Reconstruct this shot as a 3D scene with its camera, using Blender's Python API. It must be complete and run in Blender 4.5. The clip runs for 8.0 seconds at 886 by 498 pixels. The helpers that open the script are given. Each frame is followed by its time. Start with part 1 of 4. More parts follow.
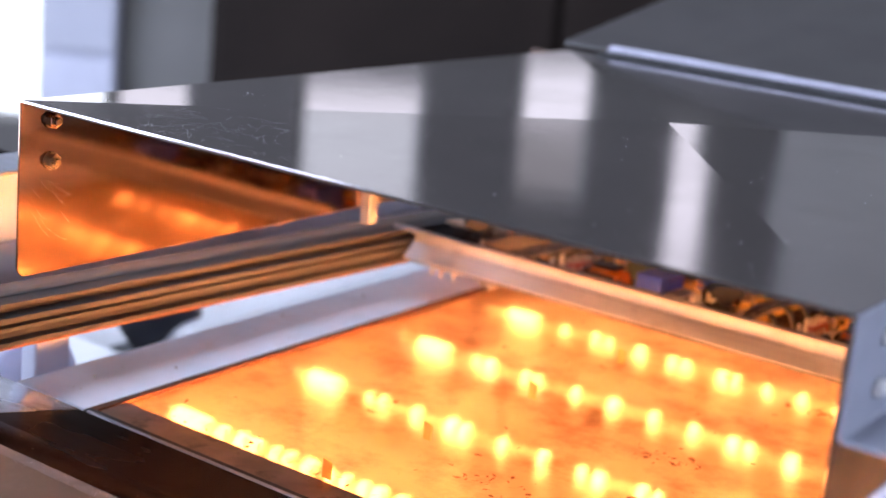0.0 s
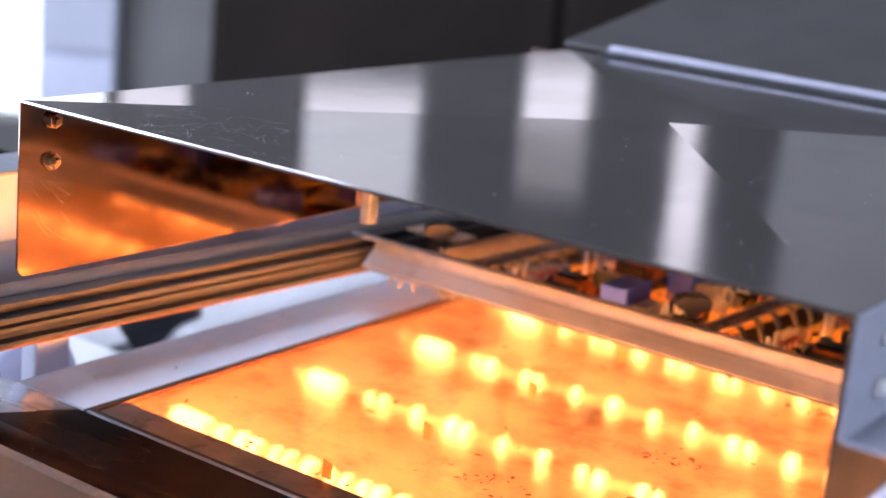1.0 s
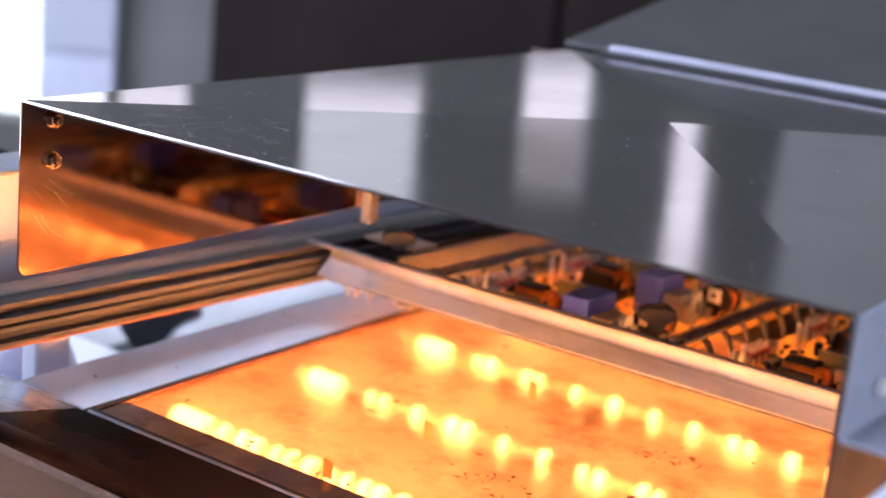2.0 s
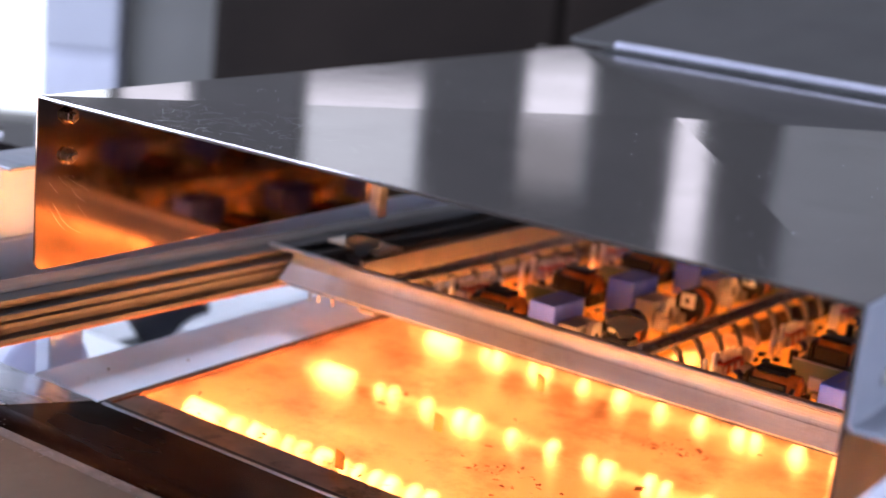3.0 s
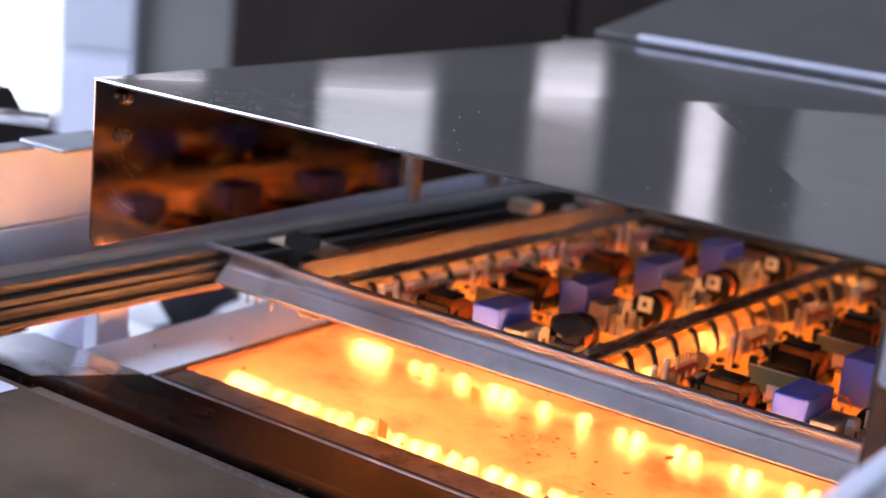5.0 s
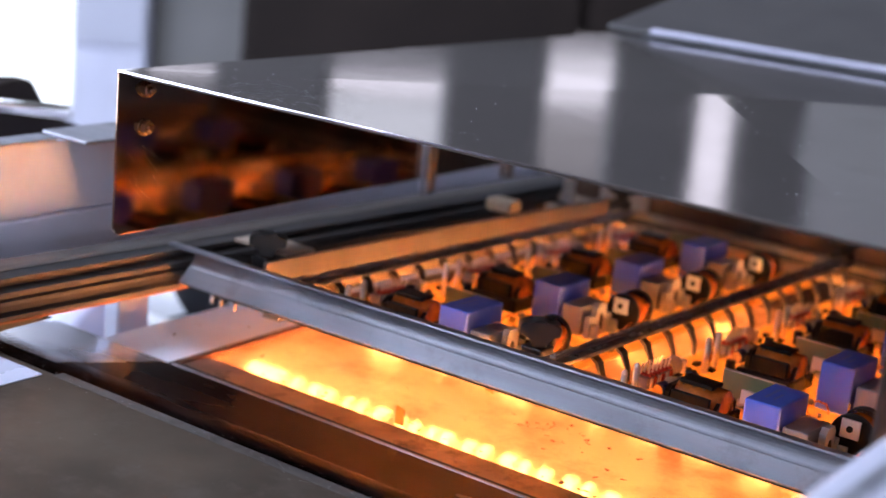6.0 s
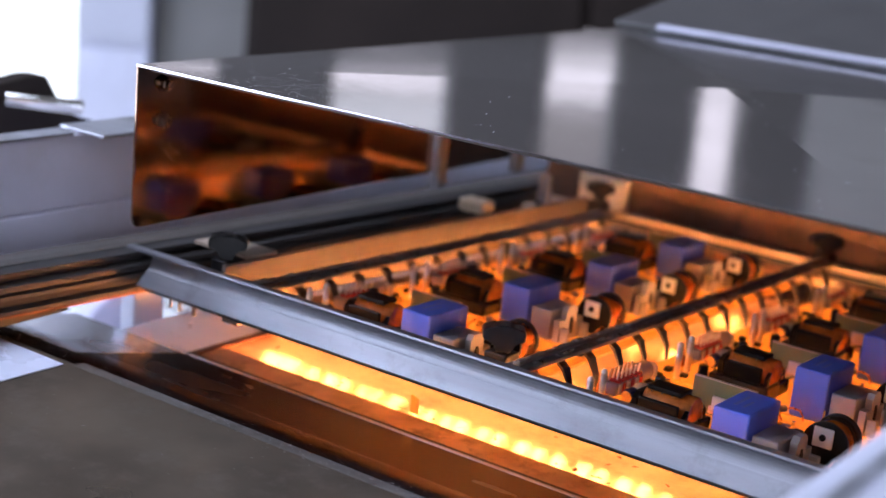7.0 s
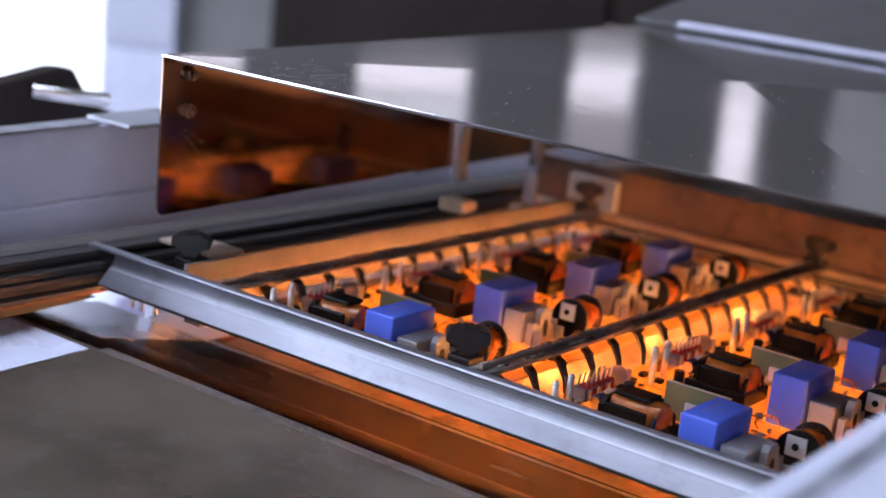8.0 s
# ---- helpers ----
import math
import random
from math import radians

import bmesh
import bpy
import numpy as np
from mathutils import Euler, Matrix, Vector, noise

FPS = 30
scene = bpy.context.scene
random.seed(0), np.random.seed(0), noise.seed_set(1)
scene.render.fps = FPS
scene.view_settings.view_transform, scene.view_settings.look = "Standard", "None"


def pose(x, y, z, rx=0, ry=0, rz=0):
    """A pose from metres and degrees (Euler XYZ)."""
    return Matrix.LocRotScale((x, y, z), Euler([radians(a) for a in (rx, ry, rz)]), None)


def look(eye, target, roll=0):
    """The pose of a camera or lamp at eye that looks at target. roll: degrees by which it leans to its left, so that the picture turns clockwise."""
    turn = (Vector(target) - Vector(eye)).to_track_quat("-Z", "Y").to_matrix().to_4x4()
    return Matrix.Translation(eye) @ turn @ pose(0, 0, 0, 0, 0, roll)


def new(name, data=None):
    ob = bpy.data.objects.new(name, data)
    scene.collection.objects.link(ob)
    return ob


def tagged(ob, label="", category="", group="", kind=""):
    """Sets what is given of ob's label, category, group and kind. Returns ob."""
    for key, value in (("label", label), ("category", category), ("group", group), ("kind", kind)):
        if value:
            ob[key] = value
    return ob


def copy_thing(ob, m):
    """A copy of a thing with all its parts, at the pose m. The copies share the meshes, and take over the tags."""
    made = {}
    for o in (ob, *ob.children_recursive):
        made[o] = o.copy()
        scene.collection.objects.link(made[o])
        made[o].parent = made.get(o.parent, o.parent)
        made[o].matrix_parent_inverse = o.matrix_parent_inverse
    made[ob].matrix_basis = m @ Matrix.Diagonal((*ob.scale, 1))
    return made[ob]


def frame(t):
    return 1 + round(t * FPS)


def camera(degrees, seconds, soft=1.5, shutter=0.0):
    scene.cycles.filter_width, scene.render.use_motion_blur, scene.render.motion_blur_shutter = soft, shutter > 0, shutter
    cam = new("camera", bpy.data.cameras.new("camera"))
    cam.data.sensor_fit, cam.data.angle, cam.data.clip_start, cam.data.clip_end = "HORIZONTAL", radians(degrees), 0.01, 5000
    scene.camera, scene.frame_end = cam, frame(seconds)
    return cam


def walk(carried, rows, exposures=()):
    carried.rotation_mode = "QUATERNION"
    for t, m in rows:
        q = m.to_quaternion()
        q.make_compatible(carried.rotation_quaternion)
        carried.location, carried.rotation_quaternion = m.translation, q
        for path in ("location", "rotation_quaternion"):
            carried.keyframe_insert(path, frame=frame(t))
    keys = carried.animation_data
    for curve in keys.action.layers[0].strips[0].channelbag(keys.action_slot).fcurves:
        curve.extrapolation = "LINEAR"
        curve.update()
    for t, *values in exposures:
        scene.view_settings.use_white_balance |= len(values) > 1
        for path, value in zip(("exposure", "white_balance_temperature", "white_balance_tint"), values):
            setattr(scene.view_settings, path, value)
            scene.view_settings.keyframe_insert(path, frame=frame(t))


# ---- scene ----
cam = camera(33.0, 8.0)
PATH = [
    (0, (0.616, -0.502, 1.142), (-0.475, 1.096, 0.636), 5.6),
    (1.7, (0.616, -0.502, 1.142), (-0.475, 1.096, 0.636), 5.6),
    (3, (0.617, -0.515, 1.142), (-0.472, 1.083, 0.633), 5.6),
    (3.5, (0.62, -0.525, 1.14), (-0.474, 1.07, 0.631), 5.6),
    (4, (0.621, -0.537, 1.138), (-0.474, 1.058, 0.63), 5.6),
    (4.5, (0.622, -0.546, 1.134), (-0.473, 1.05, 0.632), 5.6),
    (6, (0.628, -0.57, 1.133), (-0.476, 1.018, 0.624), 5.6),
    (6.5, (0.631, -0.573, 1.134), (-0.482, 1.006, 0.617), 5.4),
    (7, (0.629, -0.586, 1.131), (-0.474, 1.003, 0.621), 5.5),
    (7.5, (0.639, -0.582, 1.127), (-0.491, 0.988, 0.62), 5.4),
    (8, (0.639, -0.595, 1.125), (-0.49, 0.976, 0.619), 5.6),
]
walk(cam, [(t, look(eye, target, roll)) for t, eye, target, roll in PATH])
cam.data.dof.use_dof, cam.data.dof.focus_distance, cam.data.dof.aperture_fstop = True, 0.775, 6.0

# ---- light ----
scene.view_settings.exposure = 0.0
world = bpy.data.worlds.new("world")
scene.world = world
world.use_nodes = True
sky = world.node_tree.nodes.new("ShaderNodeTexSky")
sky.sky_type, sky.sun_disc, sky.sun_elevation, sky.sun_rotation = "NISHITA", False, radians(30), radians(120)
world.node_tree.links.new(sky.outputs[0], world.node_tree.nodes["Background"].inputs[0])
world.node_tree.nodes["Background"].inputs[1].default_value = 0.1

# the hall stands askew to the machine: its own axes
AZ = Vector((-0.575, 0.818, 0.0)).normalized()
RT = Vector((AZ.y, -AZ.x, 0.0))
HALL = Matrix(((RT.x, AZ.x, 0, 0.64), (RT.y, AZ.y, 0, -0.52), (0, 0, 1, 0), (0, 0, 0, 1)))


def area(name, m, sx, sy, power, color):
    lamp = bpy.data.lights.new(name, "AREA")
    lamp.shape, lamp.size, lamp.size_y, lamp.energy, lamp.color = "RECTANGLE", sx, sy, power, color
    ob = new(name, lamp)
    ob.matrix_world = m
    return ob


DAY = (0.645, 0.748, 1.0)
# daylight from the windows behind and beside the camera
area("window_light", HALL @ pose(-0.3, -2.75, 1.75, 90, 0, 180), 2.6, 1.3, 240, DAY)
area("window_light", HALL @ pose(-3.25, 1.2, 1.35, 90, 0, -90), 3.0, 2.1, 230, DAY)
# right-hand lamp is added fill, no window known there
area("window_light", HALL @ pose(3.3, 0.6, 1.8, 90, 0, 90), 2.4, 1.4, 75, DAY)

# added overhead fill with no known source
area("window_light", HALL @ pose(-0.7, 0.9, 2.93, 0, 0, 0), 2.0, 1.4, 58, DAY)


# ---- materials ----
def mat(name, color, rough=0.5, metal=0.0, var=0.15, scale=30.0, bump=0.0, bscale=200.0, rvar=0.1, spec=0.5,
        stretch=(1, 1, 1), rand=0.0, dirt=None, dscale=8.0, damount=0.5, emit=None, power=0.0, trans=0.0, coat=0.0):
    m = bpy.data.materials.new(name)
    m.use_nodes = True
    nt = m.node_tree
    b = nt.nodes["Principled BSDF"]
    N, L = nt.nodes.new, nt.links.new
    co = N("ShaderNodeTexCoord")
    mp = N("ShaderNodeMapping")
    mp.inputs["Scale"].default_value = stretch
    L(co.outputs["Object"], mp.inputs[0])
    no = N("ShaderNodeTexNoise")
    no.inputs["Scale"].default_value, no.inputs["Detail"].default_value = scale, 6
    L(mp.outputs[0], no.inputs["Vector"])
    ra = N("ShaderNodeMapRange")
    ra.inputs["From Min"].default_value, ra.inputs["From Max"].default_value = 0.3, 0.7
    ra.inputs["To Min"].default_value, ra.inputs["To Max"].default_value = 1 - var, 1 + var
    L(no.outputs[0], ra.inputs[0])
    last = ra.outputs[0]
    if rand:
        oi = N("ShaderNodeObjectInfo")
        rr = N("ShaderNodeMapRange")
        rr.inputs["To Min"].default_value, rr.inputs["To Max"].default_value = 1 - rand, 1 + rand
        L(oi.outputs["Random"], rr.inputs[0])
        mu = N("ShaderNodeMath")
        mu.operation = "MULTIPLY"
        L(last, mu.inputs[0])
        L(rr.outputs[0], mu.inputs[1])
        last = mu.outputs[0]
    mx = N("ShaderNodeVectorMath")
    mx.operation = "SCALE"
    mx.inputs[0].default_value = color
    L(last, mx.inputs["Scale"])
    col = mx.outputs[0]
    if dirt:
        n2 = N("ShaderNodeTexNoise")
        n2.inputs["Scale"].default_value, n2.inputs["Detail"].default_value = dscale, 9
        n2.inputs["Roughness"].default_value = 0.7
        L(co.outputs["Object"], n2.inputs["Vector"])
        r2 = N("ShaderNodeMapRange")
        r2.inputs["From Min"].default_value, r2.inputs["From Max"].default_value = 0.52, 0.72
        r2.inputs["To Max"].default_value = damount
        L(n2.outputs[0], r2.inputs[0])
        mix = N("ShaderNodeMix")
        mix.data_type = "RGBA"
        L(r2.outputs[0], mix.inputs["Factor"])
        L(col, mix.inputs["A"])
        mix.inputs["B"].default_value = (*dirt, 1)
        col = mix.outputs["Result"]
    L(col, b.inputs["Base Color"])
    r3 = N("ShaderNodeMapRange")
    r3.inputs["From Min"].default_value, r3.inputs["From Max"].default_value = 0.3, 0.7
    r3.inputs["To Min"].default_value, r3.inputs["To Max"].default_value = max(0.01, rough - rvar), min(1, rough + rvar)
    n3 = N("ShaderNodeTexNoise")
    n3.inputs["Scale"].default_value, n3.inputs["Detail"].default_value = scale * 0.4, 5
    L(mp.outputs[0], n3.inputs["Vector"])
    L(n3.outputs[0], r3.inputs[0])
    L(r3.outputs[0], b.inputs["Roughness"])
    b.inputs["Metallic"].default_value = metal
    b.inputs["Specular IOR Level"].default_value = spec
    b.inputs["Transmission Weight"].default_value = trans
    b.inputs["Coat Weight"].default_value = coat
    if emit:
        b.inputs["Emission Color"].default_value = (*emit, 1)
        b.inputs["Emission Strength"].default_value = power
    if bump:
        n4 = N("ShaderNodeTexNoise")
        n4.inputs["Scale"].default_value, n4.inputs["Detail"].default_value = bscale, 4
        L(mp.outputs[0], n4.inputs["Vector"])
        bu = N("ShaderNodeBump")
        bu.inputs["Strength"].default_value, bu.inputs["Distance"].default_value = bump, 0.001
        L(n4.outputs[0], bu.inputs["Height"])
        L(bu.outputs[0], b.inputs["Normal"])
    return m


def glow(name, color, power):
    m = bpy.data.materials.new(name)
    m.use_nodes = True
    nt = m.node_tree
    nt.nodes.clear()
    e = nt.nodes.new("ShaderNodeEmission")
    e.inputs[0].default_value, e.inputs[1].default_value = (*color, 1), power
    o = nt.nodes.new("ShaderNodeOutputMaterial")
    nt.links.new(e.outputs[0], o.inputs[0])
    return m


STEEL = mat("mirror_steel", (0.585, 0.545, 0.556), 0.09, 1.0, 0.10, 9, 0.022, 60, 0.045, dirt=(0.36, 0.35, 0.345), dscale=11, damount=0.45)
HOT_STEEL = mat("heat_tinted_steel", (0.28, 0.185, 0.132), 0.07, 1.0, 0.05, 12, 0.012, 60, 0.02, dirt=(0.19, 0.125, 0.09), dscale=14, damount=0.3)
TINE = mat("dark_spring_steel", (0.14, 0.13, 0.125), 0.38, 0.9, 0.2, 60)
SCRATCH = mat("bright_scratch", (0.85, 0.85, 0.87), 0.35, 1.0, 0.05)
BOLT = mat("zinc_bolt", (0.30, 0.23, 0.18), 0.25, 1.0, 0.1, 300)
ALU = mat("worn_aluminium", (0.41, 0.412, 0.455), 0.5, 1.0, 0.2, 55, 0.08, 500, 0.1, stretch=(0.15, 1, 1), dirt=(0.25, 0.235, 0.23), dscale=38, damount=0.6)
ALU_DARK = mat("dark_rail_metal", (0.055, 0.052, 0.053), 0.55, 0.15, 0.25, 40, 0.05, 300, 0.1, spec=0.08, stretch=(1, 0.1, 1), dirt=(0.08, 0.06, 0.05), dscale=25, damount=0.6)
SIDE = mat("grey_side_metal", (0.25, 0.205, 0.18), 0.5, 0.4, 0.12, 40, 0.05, 300)
COVER = mat("brownish_rail_cover", (0.105, 0.092, 0.085), 0.45, 0.2, 0.15, 30, 0.04, 300)
SLOPE_METAL = mat("dark_tinted_steel", (0.046, 0.044, 0.046), 0.24, 1.0, 0.4, 30, 0.12, 110, 0.1, stretch=(0.35, 1, 1), dirt=(0.02, 0.013, 0.01), dscale=30, damount=0.85)
DARK_METAL = mat("dark_brown_metal", (0.05, 0.035, 0.026), 0.75, 0.0, 0.3, 20)
PAINT_DARK = mat("dull_grey_cover_paint", (0.056, 0.051, 0.049), 0.5, 0.0, 0.12, 15, 0.03, 300, 0.06)
PAINT = mat("grey_white_paint", (0.52, 0.52, 0.61), 0.42, 0.0, 0.05, 15, 0.03, 300, 0.06, dirt=(0.42, 0.40, 0.40), dscale=9, damount=0.3)
SHEET = mat("pale_sheet_metal", (0.80, 0.84, 0.96), 0.38, 0.0, 0.05, 20, 0.02, 300, 0.08, dirt=(0.45, 0.41, 0.38), dscale=14, damount=0.4)
BROWN = mat("brown_stained_steel", (0.175, 0.137, 0.104), 0.32, 0.6, 0.35, 14, 0.05, 90, 0.08, dirt=(0.26, 0.215, 0.18), dscale=24, damount=0.8)
STRIP = mat("stained_strip_steel", (0.30, 0.21, 0.165), 0.34, 0.8, 0.35, 35, 0.08, 200, 0.1, dirt=(0.022, 0.013, 0.009), dscale=48, damount=0.97)
COPPER = mat("heat_tinted_rim", (0.13, 0.058, 0.034), 0.5, 0.8, 0.25, 60, 0.1, 300)
LIP = mat("matt_lip_paint", (0.37, 0.36, 0.43), 0.6, 0.0, 0.08, 40, 0.05, 400)
# shade under the hood is put into this near-black colour
LINING = mat("dark_hood_lining", (0.060, 0.043, 0.034), 0.5, 0.4, 0.3, 14, 0.05, 120, 0.08, dirt=(0.03, 0.022, 0.018), dscale=12, damount=0.8)
HOUSING = mat("pale_lavender_paint", (0.68, 0.68, 0.82), 0.4, 0.0, 0.05, 15, 0.03, 300, 0.06, dirt=(0.45, 0.43, 0.44), dscale=9, damount=0.3)
SLOPE_METAL.node_tree.nodes["Principled BSDF"].inputs["Specular Tint"].default_value = (0.46, 0.42, 0.40, 1)
BROWN.node_tree.nodes["Principled BSDF"].inputs["Specular Tint"].default_value = (0.50, 0.43, 0.38, 1)
BLACK = mat("black_plastic", (0.014, 0.014, 0.016), 0.38, 0.0, 0.2, 60, 0.08, 600, spec=0.3)
KNOB = mat("black_knob_plastic", (0.012, 0.0125, 0.0145), 0.36, 0.0, 0.2, 60, 0.08, 600)
# warm light base puts the heater's orange glow into the colour
BACKBAR = mat("heater_lit_bar", (0.46, 0.36, 0.28), 0.5, 0.1, 0.15, 40, 0.05, 300, dirt=(0.25, 0.15, 0.09), dscale=30, damount=0.6)
# orange heater light on the clip is mixed into its colour
CLIPM = mat("orange_lit_plastic", (0.52, 0.40, 0.28), 0.5, 0.0, 0.1, 60)
BRACKET = mat("bluish_grey_bracket", (0.31, 0.32, 0.38), 0.5, 0.3, 0.06, 30, 0.03, 300)
# lighter metal that carries the highlight at the bend's left end
BRIGHT_BEND = mat("bright_bend_steel", (0.58, 0.59, 0.66), 0.28, 1.0, 0.3, 30, 0.08, 150, 0.12, stretch=(0.4, 1, 1), dirt=(0.06, 0.056, 0.058), dscale=38, damount=0.92)
RUBBER = mat("black_rubber", (0.02, 0.02, 0.021), 0.6, 0.0, 0.2, 60, 0.1, 600)


def clear_mat():
    m = bpy.data.materials.new("clear_plastic")
    m.use_nodes = True
    nt = m.node_tree
    nt.nodes.clear()
    a, b = nt.nodes.new("ShaderNodeBsdfTransparent"), nt.nodes.new("ShaderNodeBsdfGlossy")
    a.inputs[0].default_value = (0.93, 0.88, 0.80, 1)
    b.inputs["Roughness"].default_value = 0.12
    mix, o = nt.nodes.new("ShaderNodeMixShader"), nt.nodes.new("ShaderNodeOutputMaterial")
    mix.inputs[0].default_value = 0.05
    nt.links.new(a.outputs[0], mix.inputs[1])
    nt.links.new(b.outputs[0], mix.inputs[2])
    nt.links.new(mix.outputs[0], o.inputs[0])
    return m


GLASS_CLEAR = clear_mat()
BLUE = mat("blue_capacitor_case", (0.10, 0.175, 0.82), 0.4, 0.0, 0.06, 60, 0.05, 900, 0.08, rand=0.06)
GREY = mat("grey_relay_case", (0.30, 0.29, 0.31), 0.45, 0.0, 0.08, 80, 0.05, 600, rand=0.1)
BEIGE = mat("pale_bobbin_plastic", (0.55, 0.51, 0.47), 0.45, 0.0, 0.08, 80, 0.05, 600)
WHITE = mat("white_plastic", (0.75, 0.74, 0.74), 0.4, 0.0, 0.04, 60)
RED = mat("red_marking", (0.45, 0.04, 0.05), 0.4, 0.0, 0.1, 80)
TAPE = mat("amber_winding_tape", (0.48, 0.15, 0.03), 0.22, 0.1, 0.3, 120, 0.1, 500, coat=0.4)
WIRE = mat("copper_wire", (0.72, 0.30, 0.12), 0.3, 1.0, 0.2, 300, 0.5, 900, stretch=(8, 1, 1))
PIN = mat("tinned_pin", (0.75, 0.72, 0.68), 0.2, 1.0, 0.05)
FERRITE = mat("black_ferrite", (0.010, 0.009, 0.009), 0.35, 0.0, 0.3, 90, 0.1, 500, spec=0.25)
NAVY = mat("navy_sleeve", (0.02, 0.03, 0.12), 0.3, 0.0, 0.1, 80)
GREEN = mat("green_board", (0.17, 0.20, 0.105), 0.4, 0.0, 0.1, 60)
WALLG = mat("dull_hall_wall", (0.108, 0.098, 0.090), 0.8, 0.0, 0.08, 2, dirt=(0.10, 0.09, 0.085), dscale=1.5, damount=0.4)
WALLW = mat("pale_hall_wall", (0.36, 0.338, 0.315), 0.8, 0.0, 0.06, 2)
LOCKER = mat("bluish_grey_paint", (0.42, 0.42, 0.48), 0.5, 0.0, 0.05, 8)
WALLD = mat("brownish_grey_panel", (0.15, 0.14, 0.13), 0.6, 0.0, 0.08, 4)
CABINET = mat("dark_brown_machine", (0.016, 0.011, 0.009), 0.7, 0.0, 0.35, 2.5, spec=0.12)
FLOORM = mat("grey_hall_floor", (0.42, 0.41, 0.41), 0.5, 0.0, 0.15, 3, dirt=(0.12, 0.11, 0.1), dscale=2)
PANE = glow("bright_window_sky", (0.82, 0.88, 1.0), 2.4)
PANE_MID = glow("hazy_window_sky", (0.88, 0.86, 1.0), 1.3)
PANE_DIM = glow("dim_frosted_sky", (0.86, 0.84, 0.95), 0.38)
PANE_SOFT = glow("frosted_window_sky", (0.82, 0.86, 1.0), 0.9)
FILAMENT = glow("glowing_filament", (1.0, 0.405, 0.138), 280.0)
TUBE_GLOW = glow("glowing_quartz_tube", (1.0, 0.45, 0.13), 5.0)
REFLECT = mat("heater_reflector", (0.15, 0.082, 0.052), 0.5, 0.35, 0.12, 25, 0.05, 80, dirt=(0.08, 0.045, 0.03), dscale=20, damount=0.5)


def board_mat():
    m = mat("circuit_board_laminate", (0.40, 0.27, 0.11), 0.45, 0.0, 0.3, 90, dirt=(0.06, 0.03, 0.015), dscale=70, damount=0.95)
    nt = m.node_tree
    t = nt.nodes.new("ShaderNodeBsdfTranslucent")
    t.inputs[0].default_value = (0.92, 0.70, 0.31, 1)
    mix = nt.nodes.new("ShaderNodeMixShader")
    mix.inputs[0].default_value = 0.62
    b, o = nt.nodes["Principled BSDF"], nt.nodes["Material Output"]
    nt.links.new(b.outputs[0], mix.inputs[1])
    nt.links.new(t.outputs[0], mix.inputs[2])
    nt.links.new(mix.outputs[0], o.inputs[0])
    return m


def heat_glass():
    """Stained glass-ceramic sheet: lets the heaters show through, a little milky, with burnt flux spots."""
    m = bpy.data.materials.new("stained_heater_glass")
    m.use_nodes = True
    nt = m.node_tree
    nt.nodes.clear()
    N, L = nt.nodes.new, nt.links.new
    co = N("ShaderNodeTexCoord")
    n1 = N("ShaderNodeTexNoise")
    n1.inputs["Scale"].default_value, n1.inputs["Detail"].default_value = 16, 8
    n1.inputs["Roughness"].default_value = 0.65
    L(co.outputs["Object"], n1.inputs["Vector"])
    tr = N("ShaderNodeBsdfRefraction")
    tr.inputs["Color"].default_value = (1.0, 0.90, 0.78, 1)
    tr.inputs["Roughness"].default_value, tr.inputs["IOR"].default_value = 0.27, 1.15
    tl = N("ShaderNodeBsdfTranslucent")
    tl.inputs[0].default_value = (1.0, 0.82, 0.66, 1)
    gl = N("ShaderNodeBsdfGlossy")
    gl.inputs["Roughness"].default_value = 0.12
    hz = N("ShaderNodeBsdfRefraction")
    hz.inputs["Color"].default_value = (1.0, 0.80, 0.62, 1)
    hz.inputs["Roughness"].default_value, hz.inputs["IOR"].default_value = 0.42, 1.2
    h = N("ShaderNodeMixShader")
    h.inputs[0].default_value = 0.70
    L(tr.outputs[0], h.inputs[1])
    L(hz.outputs[0], h.inputs[2])
    a = N("ShaderNodeMixShader")
    a.inputs[0].default_value = 0.05
    L(h.outputs[0], a.inputs[1])
    L(tl.outputs[0], a.inputs[2])
    b = N("ShaderNodeMixShader")
    b.inputs[0].default_value = 0.06
    L(a.outputs[0], b.inputs[1])
    L(gl.outputs[0], b.inputs[2])
    st = N("ShaderNodeBsdfDiffuse")
    st.inputs[0].default_value = (0.20, 0.075, 0.03, 1)
    r = N("ShaderNodeMapRange")
    r.inputs["From Min"].default_value, r.inputs["From Max"].default_value = 0.46, 0.72
    r.inputs["To Max"].default_value = 0.7
    L(n1.outputs[0], r.inputs[0])
    c = N("ShaderNodeMixShader")
    L(r.outputs[0], c.inputs[0])
    L(b.outputs[0], c.inputs[1])
    L(st.outputs[0], c.inputs[2])
    o = N("ShaderNodeOutputMaterial")
    L(c.outputs[0], o.inputs[0])
    return m


BOARD = board_mat()
HEATGLASS = heat_glass()
BURN = mat("burnt_flux", (0.16, 0.055, 0.02), 0.6, 0.0, 0.3, 300)


# ---- mesh helpers ----
def mesh_of(name, bm, material, smooth=False):
    bmesh.ops.recalc_face_normals(bm, faces=bm.faces)
    me = bpy.data.meshes.new(name)
    if smooth:
        for f in bm.faces:
            f.smooth = True
    bm.to_mesh(me)
    bm.free()
    me.materials.append(material)
    return me


def part(name, bm, material, parent, label="", smooth=False):
    ob = new(name, mesh_of(name, bm, material, smooth))
    ob.parent = parent
    return tagged(ob, label)


def piece(name, me, parent, m):
    """One more part on shared mesh data."""
    ob = new(name, me)
    ob.parent = parent
    ob.matrix_local = m
    return ob


